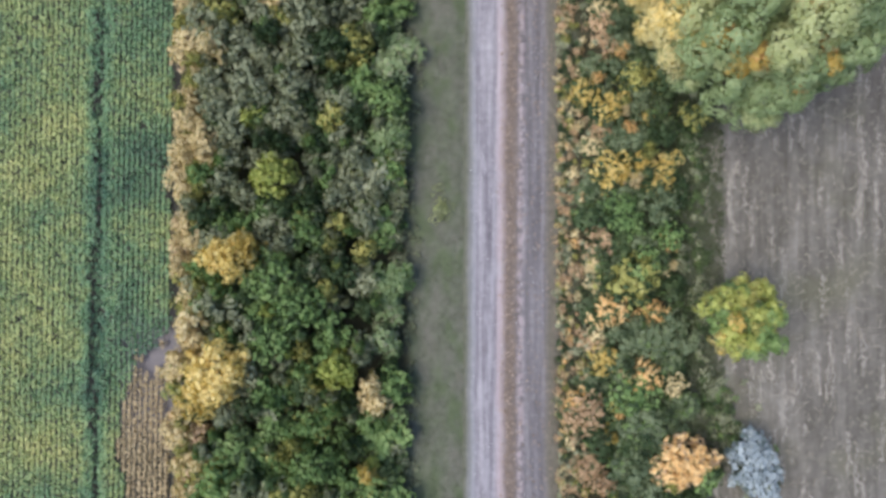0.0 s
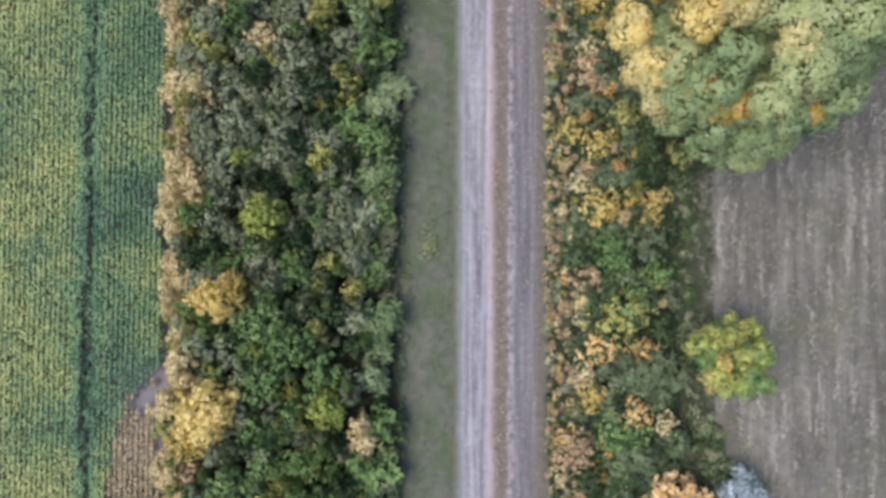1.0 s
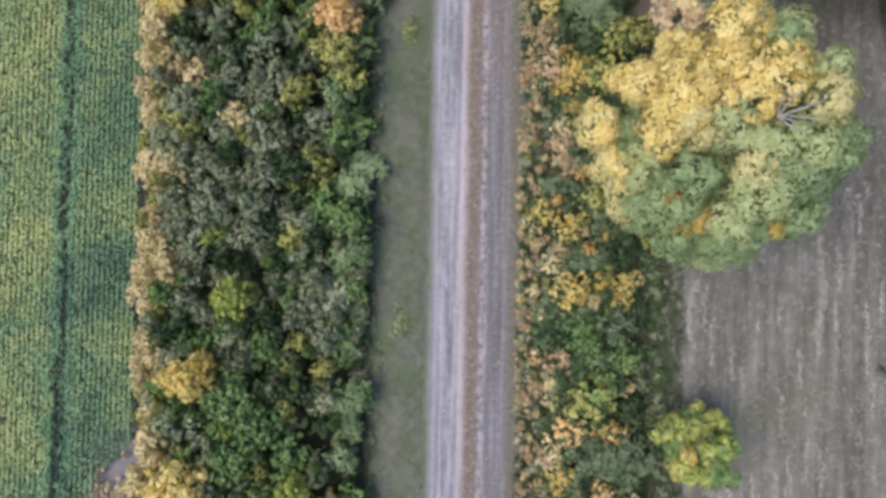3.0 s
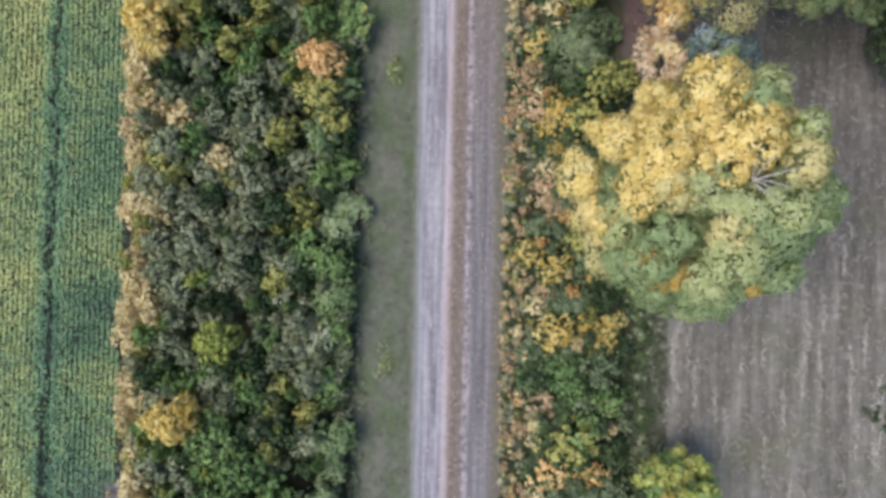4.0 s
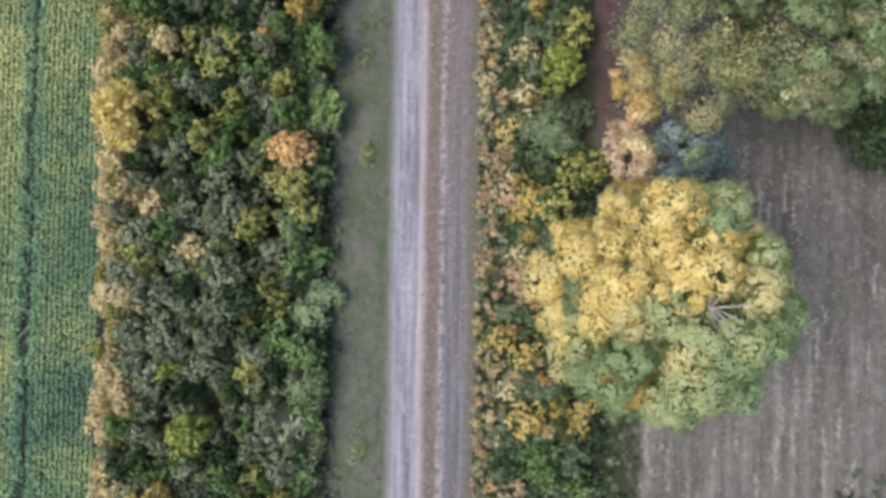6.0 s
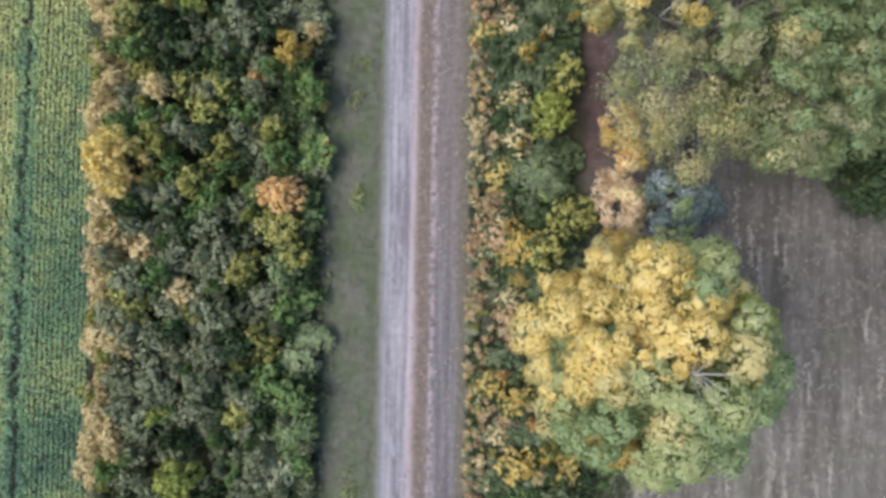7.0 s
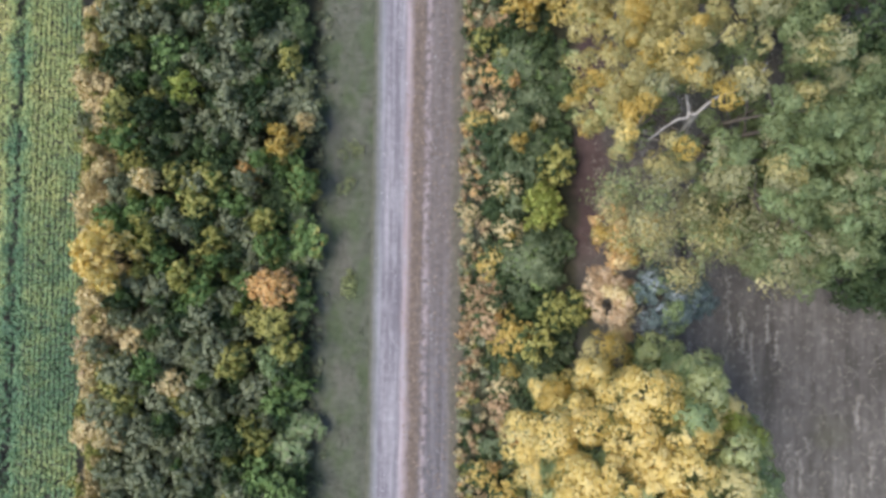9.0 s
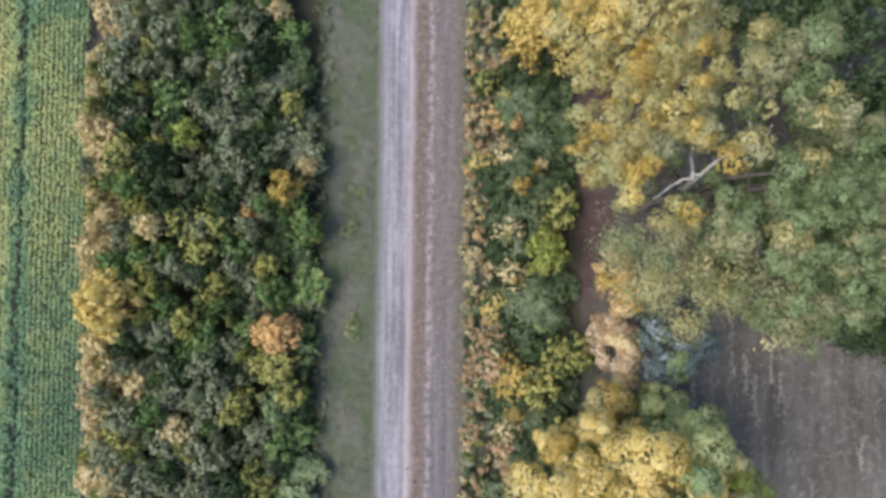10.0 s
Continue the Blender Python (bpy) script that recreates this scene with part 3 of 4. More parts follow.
stand("lime", -10.8, 37.1, 0.92, 3.4)
stand("olive", -4.0, 39.8, 1.00, 2.8)
stand("green", -3.1, 31.1, 1.16, 2.6)
stand("green", -3.0, 26.8, 1.32, 2.6)
stand("green", -3.8, 23.6, 1.09, 2.6)
stand("tan", -5.0, 46.4, 0.84, 3.4)
# the hedgerow across the road
stand("gold", 9.6, 10.9, 1.19, 1.4, True)
stand("gold", 11.7, 9.7, 1.25, 2.0, True)
stand("gold", 14.5, 9.1, 1.18, 2.0, True)
stand("gold", 11.7, 5.3, 1.48, 2.2, True)
stand("gold", 13.7, 5.8, 1.09, 2.2, True)
stand("deep", 12.9, 7.5, 1.57, 2.0)
stand("green", 12.4, 2.2, 1.5, 2.4, True)
stand("deep", 14.7, 3.0, 1.40, 2.4)
stand("green", 15.5, 0.7, 1.09, 2.6, True)
stand("green", 13.5, -1.6, 1.16, 2.6, True)
stand("orange", 11.7, -4.3, 1.48, 2.4, True)
stand("orange", 14.4, -4.6, 1.0, 2.2, True)
stand("gold", 11.2, -7.8, 1.09, 2.2, True)
stand("orange", 13.6, -8.9, 1.40, 2.4, True)
stand("tan", 15.9, -9.5, 1.02, 2.2, True)
stand("orange", 9.4, -10.9, 1.33, 2.0, True)
stand("gold", 12.9, 20.2, 1.47, 2.6, True)
stand("gold", 10.9, 19.8, 1.02, 2.0, True)
stand("olive", 17.2, 8.7, 1.24, 2.6, True)
stand("deep", 13.0, -6.3, 1.56, 2.2)
stand("orange", 16.4, -14.6, 2.08, 3.0)
stand("rust", 9.7, -11.3, 1.56, 2.4, True)
stand("gold", 10.8, -12.3, 1.09, 2.4, True)
stand("silver", 21.3, -14.8, 1.71, 2.6)
stand("silver", 21.0, -13.9, 1.32, 2.4)
stand("silver", 21.9, -16.4, 1.32, 2.4)
stand("deep", 13.8, -12.5, 1.80, 2.2)
stand("green", 13.0, -10.2, 1.33, 2.2, True)
stand("deep", 14.5, -6.3, 1.56, 2.4)
stand("butter", 12.6, 44.7, 1.72, 4.4)
stand("gold", 12.3, 43.2, 1.13, 4.0)
stand("gold", 14.7, 45.6, 1.36, 4.0)
stand("deep", 12.1, 39.9, 1.99, 3.4)
stand("deep", 12.9, 37.1, 1.76, 3.2)
stand("deep", 13.4, 34.0, 1.69, 3.0)
stand("deep", 12.2, 32.1, 1.31, 3.0)
stand("gold", 9.1, 35.9, 1.09, 2.2, True)
stand("lime", 13.6, 29.3, 1.64, 4.6)
stand("deep", 12.5, 25.8, 1.85, 3.0)
stand("deep", 14.0, 25.1, 1.54, 3.0)
stand("tan", 11.3, 28.1, 1.17, 2.4, True)
stand("tan", 11.3, 31.3, 1.01, 2.4, True)
stand("tan", 8.6, 29.3, 0.99, 1.4, True)
stand("olive", 15.2, 22.2, 1.79, 4.6, True)
stand("olive", 13.4, 20.1, 1.29, 3.6, True)
stand("gold", 11.6, 20.8, 1.39, 3.0, True)
stand("deep", 13.1, 17.9, 1.70, 2.8)
stand("rust", 9.3, 23.3, 1.03, 1.2, True)
stand("gold", 10.2, 25.5, 0.94, 2.0, True)
stand("olive", 9.2, 41.6, 1.17, 2.4, True)
stand("olive", 20.2, 19.3, 1.57, 7.0, True)


def free(x, y, r):
    return all((x - a) ** 2 + (y - b) ** 2 > (0.5 * (r + c)) ** 2 for a, b, c in PLACED)


def pick(weights):
    names = list(weights)
    w = np.array([weights[k] for k in names], float)
    return names[int(rng.choice(len(names), p=w / w.sum()))]


def fill_hedge(left):
    step = 1.4
    for j, y in enumerate(np.arange(-21, 51.5, step)):
        if left:
            x0, x1 = -17.8, -3.2
            x0 -= max(0, y - 10) * 0.02
            if y > 43:
                x0 += 1.1
            if y > 41:
                x1 -= (y - 41) * 0.18
        else:
            x0, x1 = 10.6, 15.9 + 1.1 * noise.noise(Vector((4, y * 0.22, 0)))
            if y < -5:
                x1 += min(-5 - y, 12) * 0.2
            if -5 < y < 6:
                x1 -= 0.4
            if y > 18:
                x1 -= 0.8
        for x in np.arange(x0 + (j % 2) * 0.6, x1, step):
            px, py = x + rng.normal() * 0.28, y + rng.normal() * 0.28
            r = rng.uniform(0.85, 1.48)
            px = min(max(px, x0 - 0.2), x1 + 0.1)
            if not free(px, py, r * 0.8):
                continue
            patch = noise.noise(Vector((px * 0.22, py * 0.22, 5)))
            if left:
                u = (px - x0) / (x1 - x0)
                if u < 0.09:
                    kind, h = pick({"tan": 8, "olive": 0.8, "blush": 0.8, "grey": 0.8}), rng.uniform(1.8, 3.2)
                    r *= 0.9
                elif u > 0.88:
                    kind, h = pick({"green": 6, "pale": 3, "dark": 3} if py < 33 else {"dark": 4, "grey": 4, "green": 2}), rng.uniform(1.5, 2.5)
                else:
                    h = rng.uniform(2.3, 3.9)
                    if u < 0.24 and rng.random() < 0.5:
                        kind = pick({"tan": 0.8, "grey": 6, "olive": 1.0})
                    elif py < 3:
                        kind = pick({"green": 5, "dark": 4, "olive": 1.2, "grey": 2 + 3 * (patch > 0.15)})
                    elif py < 22:
                        kind = pick({"grey": 8 + 4 * (patch > 0), "dark": 3, "green": 1.4, "olive": 0.8, "tan": 1.5 if u < 0.25 else 0.1})
                    elif py < 32:
                        kind = pick({"grey": 4.5, "dark": 2.2, "green": 3, "olive": 1.8})
                    else:
                        kind = pick({"grey": 6, "dark": 4, "green": 1.4, "olive": 0.4})
            else:
                h = rng.uniform(1.5, 2.8)
                near = px < 11.6
                kind = pick({"tan": 1.7, "rust": 4.0, "orange": 0.4, "olive": 0.8, "deep": 3.4, "dark": 2.6} if near else
                            {"dark": 4, "deep": 6, "green": 1.4, "olive": 0.7, "gold": 0.2, "tan": 0.2})
                if near:
                    h, r = rng.uniform(0.9, 1.9), r * 0.8
            single = (not left and -19 < py < 49) or (left and px > -5.4 and -18 < py < 48)
            if single:
                shrub(kind, px, py, r, h, not left and kind not in ("dark", "deep", "rust"))
            else:
                thicket(kind, px, py, r, h)


fill_hedge(True)
fill_hedge(False)
def fringe(step, y1, x, spread, low, high, kinds):
    """The bleached outer growth along the field."""
    for y in np.arange(-21, y1, step):
        px, py = x - max(0, y - 10) * 0.018 + rng.normal() * spread, y + rng.normal() * 0.28
        if free(px, py, 0.3):
            thicket(pick(kinds), px, py, rng.uniform(0.47, 0.8), rng.uniform(low, high))


fringe(0.55, 43.5, -17.75, 0.3, 1.2, 2.4, {"tan": 7, "blush": 1.4, "olive": 1})
fringe(0.62, 42.0, -16.9, 0.45, 2.0, 3.2, {"tan": 6, "olive": 2})
# low growth at the foot of the hedge on the verge's side
for y in np.arange(-21, 41, 0.8):
    thicket(pick({"dark": 3, "green": 3, "grey": 2, "pale": 1}), -3.5 + rng.normal() * 0.3, y + rng.normal() * 0.25, rng.uniform(0.5, 0.85), rng.uniform(1.0, 1.9))
# young shoots that rise between the larger shrubs
for _ in range(230):
    y = rng.uniform(-20, 48)
    x = rng.uniform(-16.0, -4.2) - max(0, y - 41) * 0.18
    if free(x, y, -0.2):
        thicket(pick({"green": 3, "pale": 2, "olive": 2, "grey": 3, "lime": 0.8} if y < 3 or 22 < y < 32 else {"green": 1.6, "pale": 2, "olive": 1, "grey": 5}), x, y,
                rng.uniform(0.4, 0.7), rng.uniform(2.9, 4.0))
for _ in range(170):
    y = rng.uniform(-20, 50)
    x = rng.uniform(10.2, 15.2 if y > 18 else 16.6)
    thicket(pick({"dark": 6, "deep": 3}), x, y, rng.uniform(0.55, 0.9), rng.uniform(0.7, 1.6))
for _ in range(70):
    y = rng.uniform(-19, 46)
    x = rng.uniform(10.4, 15.0 if y > 18 else 15.8)
    thicket(pick({"gold": 1.2, "olive": 2.4, "tan": 1.2, "orange": 0.6, "deep": 4}), x, y, rng.uniform(0.35, 0.65), rng.uniform(1.9, 2.9))
thicket_mesh()


# ---- trees ----
def dome(centre, half, top, flat, count, clump, seed, rough=0.06):
    """Clumps over the upper side of a broad crown; half = half widths in x and y, flat = squareness of its shoulders."""
    r = np.random.default_rng(seed)
    out = []
    for i in range(count):
        u = (i + 0.5) / count
        a = i * 2.39996 + r.normal() * 0.12
        ct = 1 - u * 1.28
        st = math.sqrt(max(0, 1 - ct * ct))
        k = (abs(st) ** flat + abs(ct) ** flat) ** (-1 / flat)
        w = 1 + max(-1.5 * rough, min(1.17 * rough, r.normal() * rough))
        out.append((centre[0] + half[0] * k * st * math.cos(a) * w, centre[1] + half[1] * k * st * math.sin(a) * w,
                    centre[2] + top * k * ct * w, clump * r.uniform(0.7, 1.25)))
    return out


def tree(name, foot, puffs, colours, limbs, label, category, trunk_r, per_area, leaf, bark=BARK, fork=0.35, fine=0.40, loose=0.34, reach_out=(0.66, 1.0), subs=12):
    """A tree: trunk, limbs to its clumps, and one foliage part a colour. colours: name -> list of clumps."""
    fx, fy = foot
    base = new(name)
    base.matrix_basis = pose(fx, fy, 0)
    mean = np.mean([p[:3] for p in puffs], axis=0) - (fx, fy, 0)
    h = max(p[2] for p in puffs)
    split = np.array((mean[0] * 0.25, mean[1] * 0.25, h * fork))
    v, f = tube([(0, 0, -0.2), (0, 0, 0.35), *crooked((0, 0, 0.8), split, 0.12, 3)],
                [trunk_r * 1.7, trunk_r * 1.2, *np.linspace(trunk_r, trunk_r * 0.75, 4)], 10)
    part("trunk", mesh_of("trunk", v, f, bark), base)
    chosen = puffs[:: max(1, len(puffs) // limbs)][:limbs]
    for i, (x, y, z, r) in enumerate(chosen):
        end = np.array((x - fx, y - fy, z - 0.3 * r))
        pts = crooked(split + (0, 0, rng.uniform(-0.6, 0.2)), end, 0.35, 5)
        v, f = tube(pts, np.linspace(trunk_r * 0.5, 0.035, 6), 6)
        limb = part("limb", mesh_of("limb", v, f, bark), base)
        for k in range(4):
            s = pts[2 + k % 3]
            tip = np.asarray(s) + rng.normal(size=3) * (1.1, 1.1, 0.5) + (0, 0, 0.9)
            v, f = tube(crooked(s, tip, 0.12, 3), np.linspace(trunk_r * 0.18, 0.02, 4), 5)
            part("branch", mesh_of("branch", v, f, bark), limb)
    leaves = {}
    for kind, group in colours.items():
        local = [(x - fx, y - fy, z, r) for x, y, z, r in group]
        if local:
            c, n, tag = puff_leaves(local, per_area, fine, loose, reach_out, subs)
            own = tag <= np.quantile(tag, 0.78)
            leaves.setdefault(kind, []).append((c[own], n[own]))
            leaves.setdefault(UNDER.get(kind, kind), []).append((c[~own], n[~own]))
    for kind, sets in leaves.items():
        c, n = (np.concatenate([q[i] for q in sets]) for i in (0, 1))
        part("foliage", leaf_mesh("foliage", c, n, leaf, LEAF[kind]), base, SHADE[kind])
    return tagged(base, label, category)


# duller colours for a crown's deeper leaves, painting shade between its clumps
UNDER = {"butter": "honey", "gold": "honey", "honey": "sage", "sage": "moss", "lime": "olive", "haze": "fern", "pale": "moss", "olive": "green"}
SHADE = {"haze": "greyish green leaves", "butter": "bright golden leaves", "honey": "yellowing leaves", "gold": "golden yellow leaves", "moss": "fresh green leaves", "fern": "dull green leaves", "sage": "soft green leaves", "orange": "orange-brown leaves",
         "lime": "yellow-green leaves", "blue": "blue-green leaves", "dark": "dark green leaves", "olive": "olive leaves", "tan": "tan leaves",
         "green": "green leaves", "silver": "silvery leaves", "blush": "pinkish tan leaves", "rust": "russet leaves", "pale": "pale leaves"}


def split_by(puffs, rule):
    out = {}
    for p in puffs:
        out.setdefault(rule(*p), []).append(p)
    return out


def large_tree():
    puffs = dome((18.2, 14.1, 8.6), (5.75, 5.55), 7.5, 2.5, 104, 1.12, 3, 0.1)
    # gaps between the limbs, and the slope of the crown towards the hedgerow
    gaps = ((14.3, 16.2, 0.9), (17.9, 17.0, 0.7), (22.2, 18.3, 0.7), (12.9, 14.4, 0.6))

    def solid(p):
        return all(math.hypot(p[0] - x, p[1] - y) > r or p[2] < 6 for x, y, r in gaps) and (p[0] - 11.5) * 0.632 + (p[1] - 11.3) * 0.776 > 0.45

    # a bare top, where only dead twigs are left
    puffs = [p for p in puffs if solid(p) and (p[2] < 14.8 or math.hypot(p[0] - 18.5, p[1] - 13.8) > 1.0)]
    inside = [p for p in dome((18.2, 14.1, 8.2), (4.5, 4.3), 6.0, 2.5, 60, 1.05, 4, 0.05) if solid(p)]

    own = np.random.default_rng(17)

    def rule(x, y, z, r):
        # the crown has turned on its north-western half; the rest is still green
        turned = np.interp(x, (11.5, 12.8, 13.8, 17.0, 19.0, 20.6, 21.6), (10.6, 11.2, 12.9, 13.2, 12.9, 14.4, 17.5))
        s, chance = y - turned + own.normal() * 0.45, own.random()
        if x > 18.0 and y > 18.0 + own.normal() * 0.3:
            return "sage" if chance < 0.6 else "moss"
        if x > 20.9 + own.normal() * 0.3:
            return "moss" if y < 14.5 else "sage" if chance < 0.62 else "honey" if chance < 0.85 else "lime"
        if s > 0:
            return "butter" if chance < 0.93 else "gold"
        if s > -1.2:
            return "sage" if chance < 0.5 else "honey" if chance < 0.85 else "butter"
        return "moss" if chance < 0.7 else "sage"

    colours = split_by(puffs, rule)
    # inner clumps in a darker green that paints shade into the creases
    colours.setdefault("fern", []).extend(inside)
    for x, y, z in ((15.4, 10.3, 13.0), (16.2, 9.8, 13.0), (16.6, 9.4, 12.4), (19.0, 9.9, 13.6), (19.7, 9.5, 13.2), (19.2, 8.3, 10.8), (14.6, 10.9, 12.9)):
        colours.setdefault("orange", []).append((x, y, z - 0.2, 0.5))
        colours.setdefault("gold", []).append((x + own.normal() * 0.5, y + own.normal() * 0.4, z - 0.1, 0.6))
    t = tree("broadleaf_tree", (18.0, 14.2), puffs, colours, 16,
             "large spreading tree, golden on top and green below", "tree", 0.42, 46, 0.142, BARK, 0.35, 0.4, 0.12, (0.7, 0.9), 15)
    pieces = []
    for dx, dy in ((0.5, -1.3), (-0.9, 0.3), (1.2, 0.4), (0.1, 1.0), (0.9, -0.6), (-0.4, -0.9), (0.2, -0.7), (-0.6, 0.9)):
        pieces.append(tube(crooked((0.4, -0.1, 15.9), (0.4 + dx * 0.95, -0.1 + dy * 0.95, 17.9), 0.14, 4), np.linspace(0.045, 0.02, 5), 5))
    v, f = joined(pieces)
    part("dead_branch", mesh_of("dead_branch", v, f, PALE_BARK), t, "bare pale dead branches at the top")


def sprays(centres, each, spread, radius, seed):
    """Small clumps gathered round the ends of boughs."""
    r = np.random.default_rng(seed)
    out = []
    for x, y, z, _ in centres:
        for _ in range(each):
            dx, dy, dz = r.normal(size=3) * spread * (1, 1, 0.45)
            out.append((x + dx, y + dy, z + dz, radius * r.uniform(0.6, 1.35)))
    return out


def airy_tree():
    boughs = dome((21.9, 33.6, 9.6), (7.2, 7.7), 7.0, 2.3, 74, 1.0, 11, 0.1) + dome((26.4, 29.9, 9.4), (3.8, 4.2), 6.3, 2.3, 22, 1.0, 13, 0.1)
    r = np.random.default_rng(5)
    # the crown thins out low down and towards the earth path; ground shows through its gaps
    boughs = [p for p in boughs if r.random() > (0.35 if (p[2] < 9 and p[0] < 24) or p[0] < 17.0 else 0.06)]
    boughs = [p for p in boughs if (p[0] - 22) / 7 + (p[1] - 33) / 7.4 < 1.5]
    gaps = ((21.2, 40.0, 1.1), (20.6, 35.2, 0.7), (23.6, 34.4, 0.8), (25.6, 30.4, 0.8), (19.6, 29.4, 0.7), (24.6, 38.6, 0.7))
    puffs = sprays(boughs, 8, 0.92, 0.56, 12)
    limb = [(17.4 + 2.3 * k / 6, 32.0 + 1.2 * k / 6) for k in range(7)] + [(21.9, 34.6), (21.8, 35.2)]
    puffs = [p for p in puffs if min(math.hypot(p[0] - x, p[1] - y) for x, y in limb) > 0.4 + 0.3 * p[3] or p[2] < 12.5]
    puffs = [p for p in puffs if all(math.hypot(p[0] - x, p[1] - y) > q for x, y, q in gaps)]
    # its outline above the earth path and the field
    west = ((28.5, 16.6), (31.0, 15.6), (34.0, 15.0), (35.6, 14.2), (38.0, 14.2), (38.6, 16.2), (41.5, 16.2))
    puffs = [p for p in puffs if p[0] > np.interp(p[1], *zip(*west)) ]
    thin = [p for p in puffs if p[0] < 24 and p[1] < 28.2 + (24 - p[0]) * 0.4]
    puffs = [p for p in puffs if p not in thin]
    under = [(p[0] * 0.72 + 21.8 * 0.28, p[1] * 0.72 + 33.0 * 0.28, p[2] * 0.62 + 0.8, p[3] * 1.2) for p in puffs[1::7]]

    def rule(x, y, z, r_):
        s = (-(x - 20.0) + (y - 33) * 0.45) / 5 + rng.normal() * 0.22
        if y < 28.5 and x < 20.5 and rng.random() < 0.5:
            return "orange" if rng.random() < 0.35 else "honey"
        if s > 0.4:
            return "butter" if z > 14.5 and rng.random() < 0.2 else "gold" if rng.random() < 0.25 else "honey"
        if s > 0.0:
            return "honey" if rng.random() < 0.62 else "haze"
        if s > -0.5:
            return "haze" if rng.random() < 0.6 else "fern" if rng.random() < 0.7 else "honey"
        return "fern" if rng.random() < 0.58 else "moss" if rng.random() < 0.6 else "haze"

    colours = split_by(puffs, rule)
    # the inner clumps' darker green stands for shade inside the crown
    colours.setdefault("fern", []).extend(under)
    t = tree("broadleaf_tree", (21.0, 33.0), puffs, colours, 15,
             "tall airy tree with soft green and yellowing leaves", "tree", 0.40, 34, 0.122, BARK, 0.42, 0.5, 0.24, (0.45, 1.05))
    # the last sparse leaves on the drooping twigs
    for kind, group in (("haze", thin[::5]), ("fern", thin[1::5]), ("honey", thin[3::5])):
        c, n, _ = puff_leaves([(x - 21.0, y - 33.0, z - 1.0, q * 1.3) for x, y, z, q in group], 5, 0.75, 0.4, (0.3, 1.0))
        part("foliage", leaf_mesh("foliage", c, n, 0.12, LEAF[kind]), t, "sparse " + SHADE[kind])
    v, f = joined([tube(crooked((-1.5, 0.1, 14.6), (-3.7, -1.1, 14.0), 0.2, 7), np.linspace(0.085, 0.03, 8), 7),
                   tube(crooked((-1.9, -0.1, 14.5), (-2.3, 0.9, 15.3), 0.12, 4), np.linspace(0.07, 0.03, 5), 6),
                   tube(crooked((-1.5, 0.1, 14.6), (1.1, 1.4, 15.0), 0.25, 5), np.linspace(0.085, 0.05, 6), 6),
                   tube(crooked((1.0, 1.4, 15.0), (0.4, 2.6, 15.7), 0.15, 4), np.linspace(0.07, 0.03, 5), 6),
                   tube(crooked((1.0, 1.4, 15.0), (1.5, 2.4, 15.7), 0.15, 4), np.linspace(0.07, 0.03, 5), 6),
                   tube(crooked((0.0, 0.2, 7.6), (-1.5, 0.1, 14.6), 0.2, 5), np.linspace(0.24, 0.12, 6), 7)])
    part("forked_limb", mesh_of("forked_limb", v, f, PALE_BARK), t, "pale bare forked limb")


def golden_tree():
    puffs = dome((17.6, 42.9, 8.0), (3.9, 2.9), 4.6, 2.2, 58, 0.95, 21, 0.1)

    def rule(x, y, z, r):
        if x > 19.4:
            return "honey" if rng.random() < 0.6 else "haze"
        return "butter" if rng.random() < 0.35 else "gold" if rng.random() < 0.4 else "honey"

    tree("broadleaf_tree", (18.2, 42.8), puffs, split_by(puffs, rule), 9, "yellowing broadleaf tree at the hedge's end", "tree", 0.25, 34, 0.145)


def small_tree():
    puffs = sprays(dome((19.75, -4.85, 3.2), (1.95, 2.2), 2.5, 2.0, 24, 1.0, 31, 0.12), 4, 0.32, 0.44, 32)
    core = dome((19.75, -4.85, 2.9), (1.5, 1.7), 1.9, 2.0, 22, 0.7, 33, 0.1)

    def rule(x, y, z, r):
        s = -(x - 19.75) + 0.4 * (y + 4.85) + rng.normal() * 0.5
        if x < 18.75 and y < -4.3:
            return "gold" if rng.random() < 0.75 else "lime"
        if s > 0.7:
            return "lime" if rng.random() < 0.7 else "olive"
        if s > -0.5:
            return "lime" if rng.random() < 0.4 else "green" if rng.random() < 0.4 else "olive"
        return "green" if rng.random() < 0.7 else "lime"

    colours = split_by(puffs, rule)
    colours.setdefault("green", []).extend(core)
    tree("broadleaf_tree", (19.75, -4.85), puffs, colours, 8, "small yellow-green tree beside the hedgerow", "tree", 0.13, 40, 0.13,
         BARK, 0.35, 0.42, 0.34, (0.5, 1.08))


def scattered(areas, seed):
    """Loose small clumps: each area is x, y, half widths, low, high, count, radius."""
    r = np.random.default_rng(seed)
    out = []
    for x, y, wx, wy, low, high, count, radius in areas:
        for _ in range(count):
            a, u = r.uniform(0, 6.28), math.sqrt(r.random())
            out.append((x + wx * u * math.cos(a), y + wy * u * math.sin(a), high - (high - low) * (0.7 * u * u + 0.3 * r.random()), radius * r.uniform(0.55, 1.4)))
    return out


def blue_tree():
    puffs = scattered(((20.9, 23.4, 1.7, 2.0, 4.2, 8.2, 46, 0.48), (22.7, 23.5, 1.5, 1.3, 3.4, 6.4, 26, 0.42), (24.3, 23.3, 0.9, 0.5, 2.6, 4.4, 9, 0.36)), 41)
    tree("blue_green_tree", (20.8, 23.4), puffs, split_by(puffs, lambda *a: "blue" if rng.random() < 0.8 else "silver" if rng.random() < 0.5 else "moss"), 10,
         "bluish grey-green tree with thin fine foliage", "tree", 0.14, 27, 0.13, BARK, 0.35, 0.46, 0.4, (0.4, 1.1))


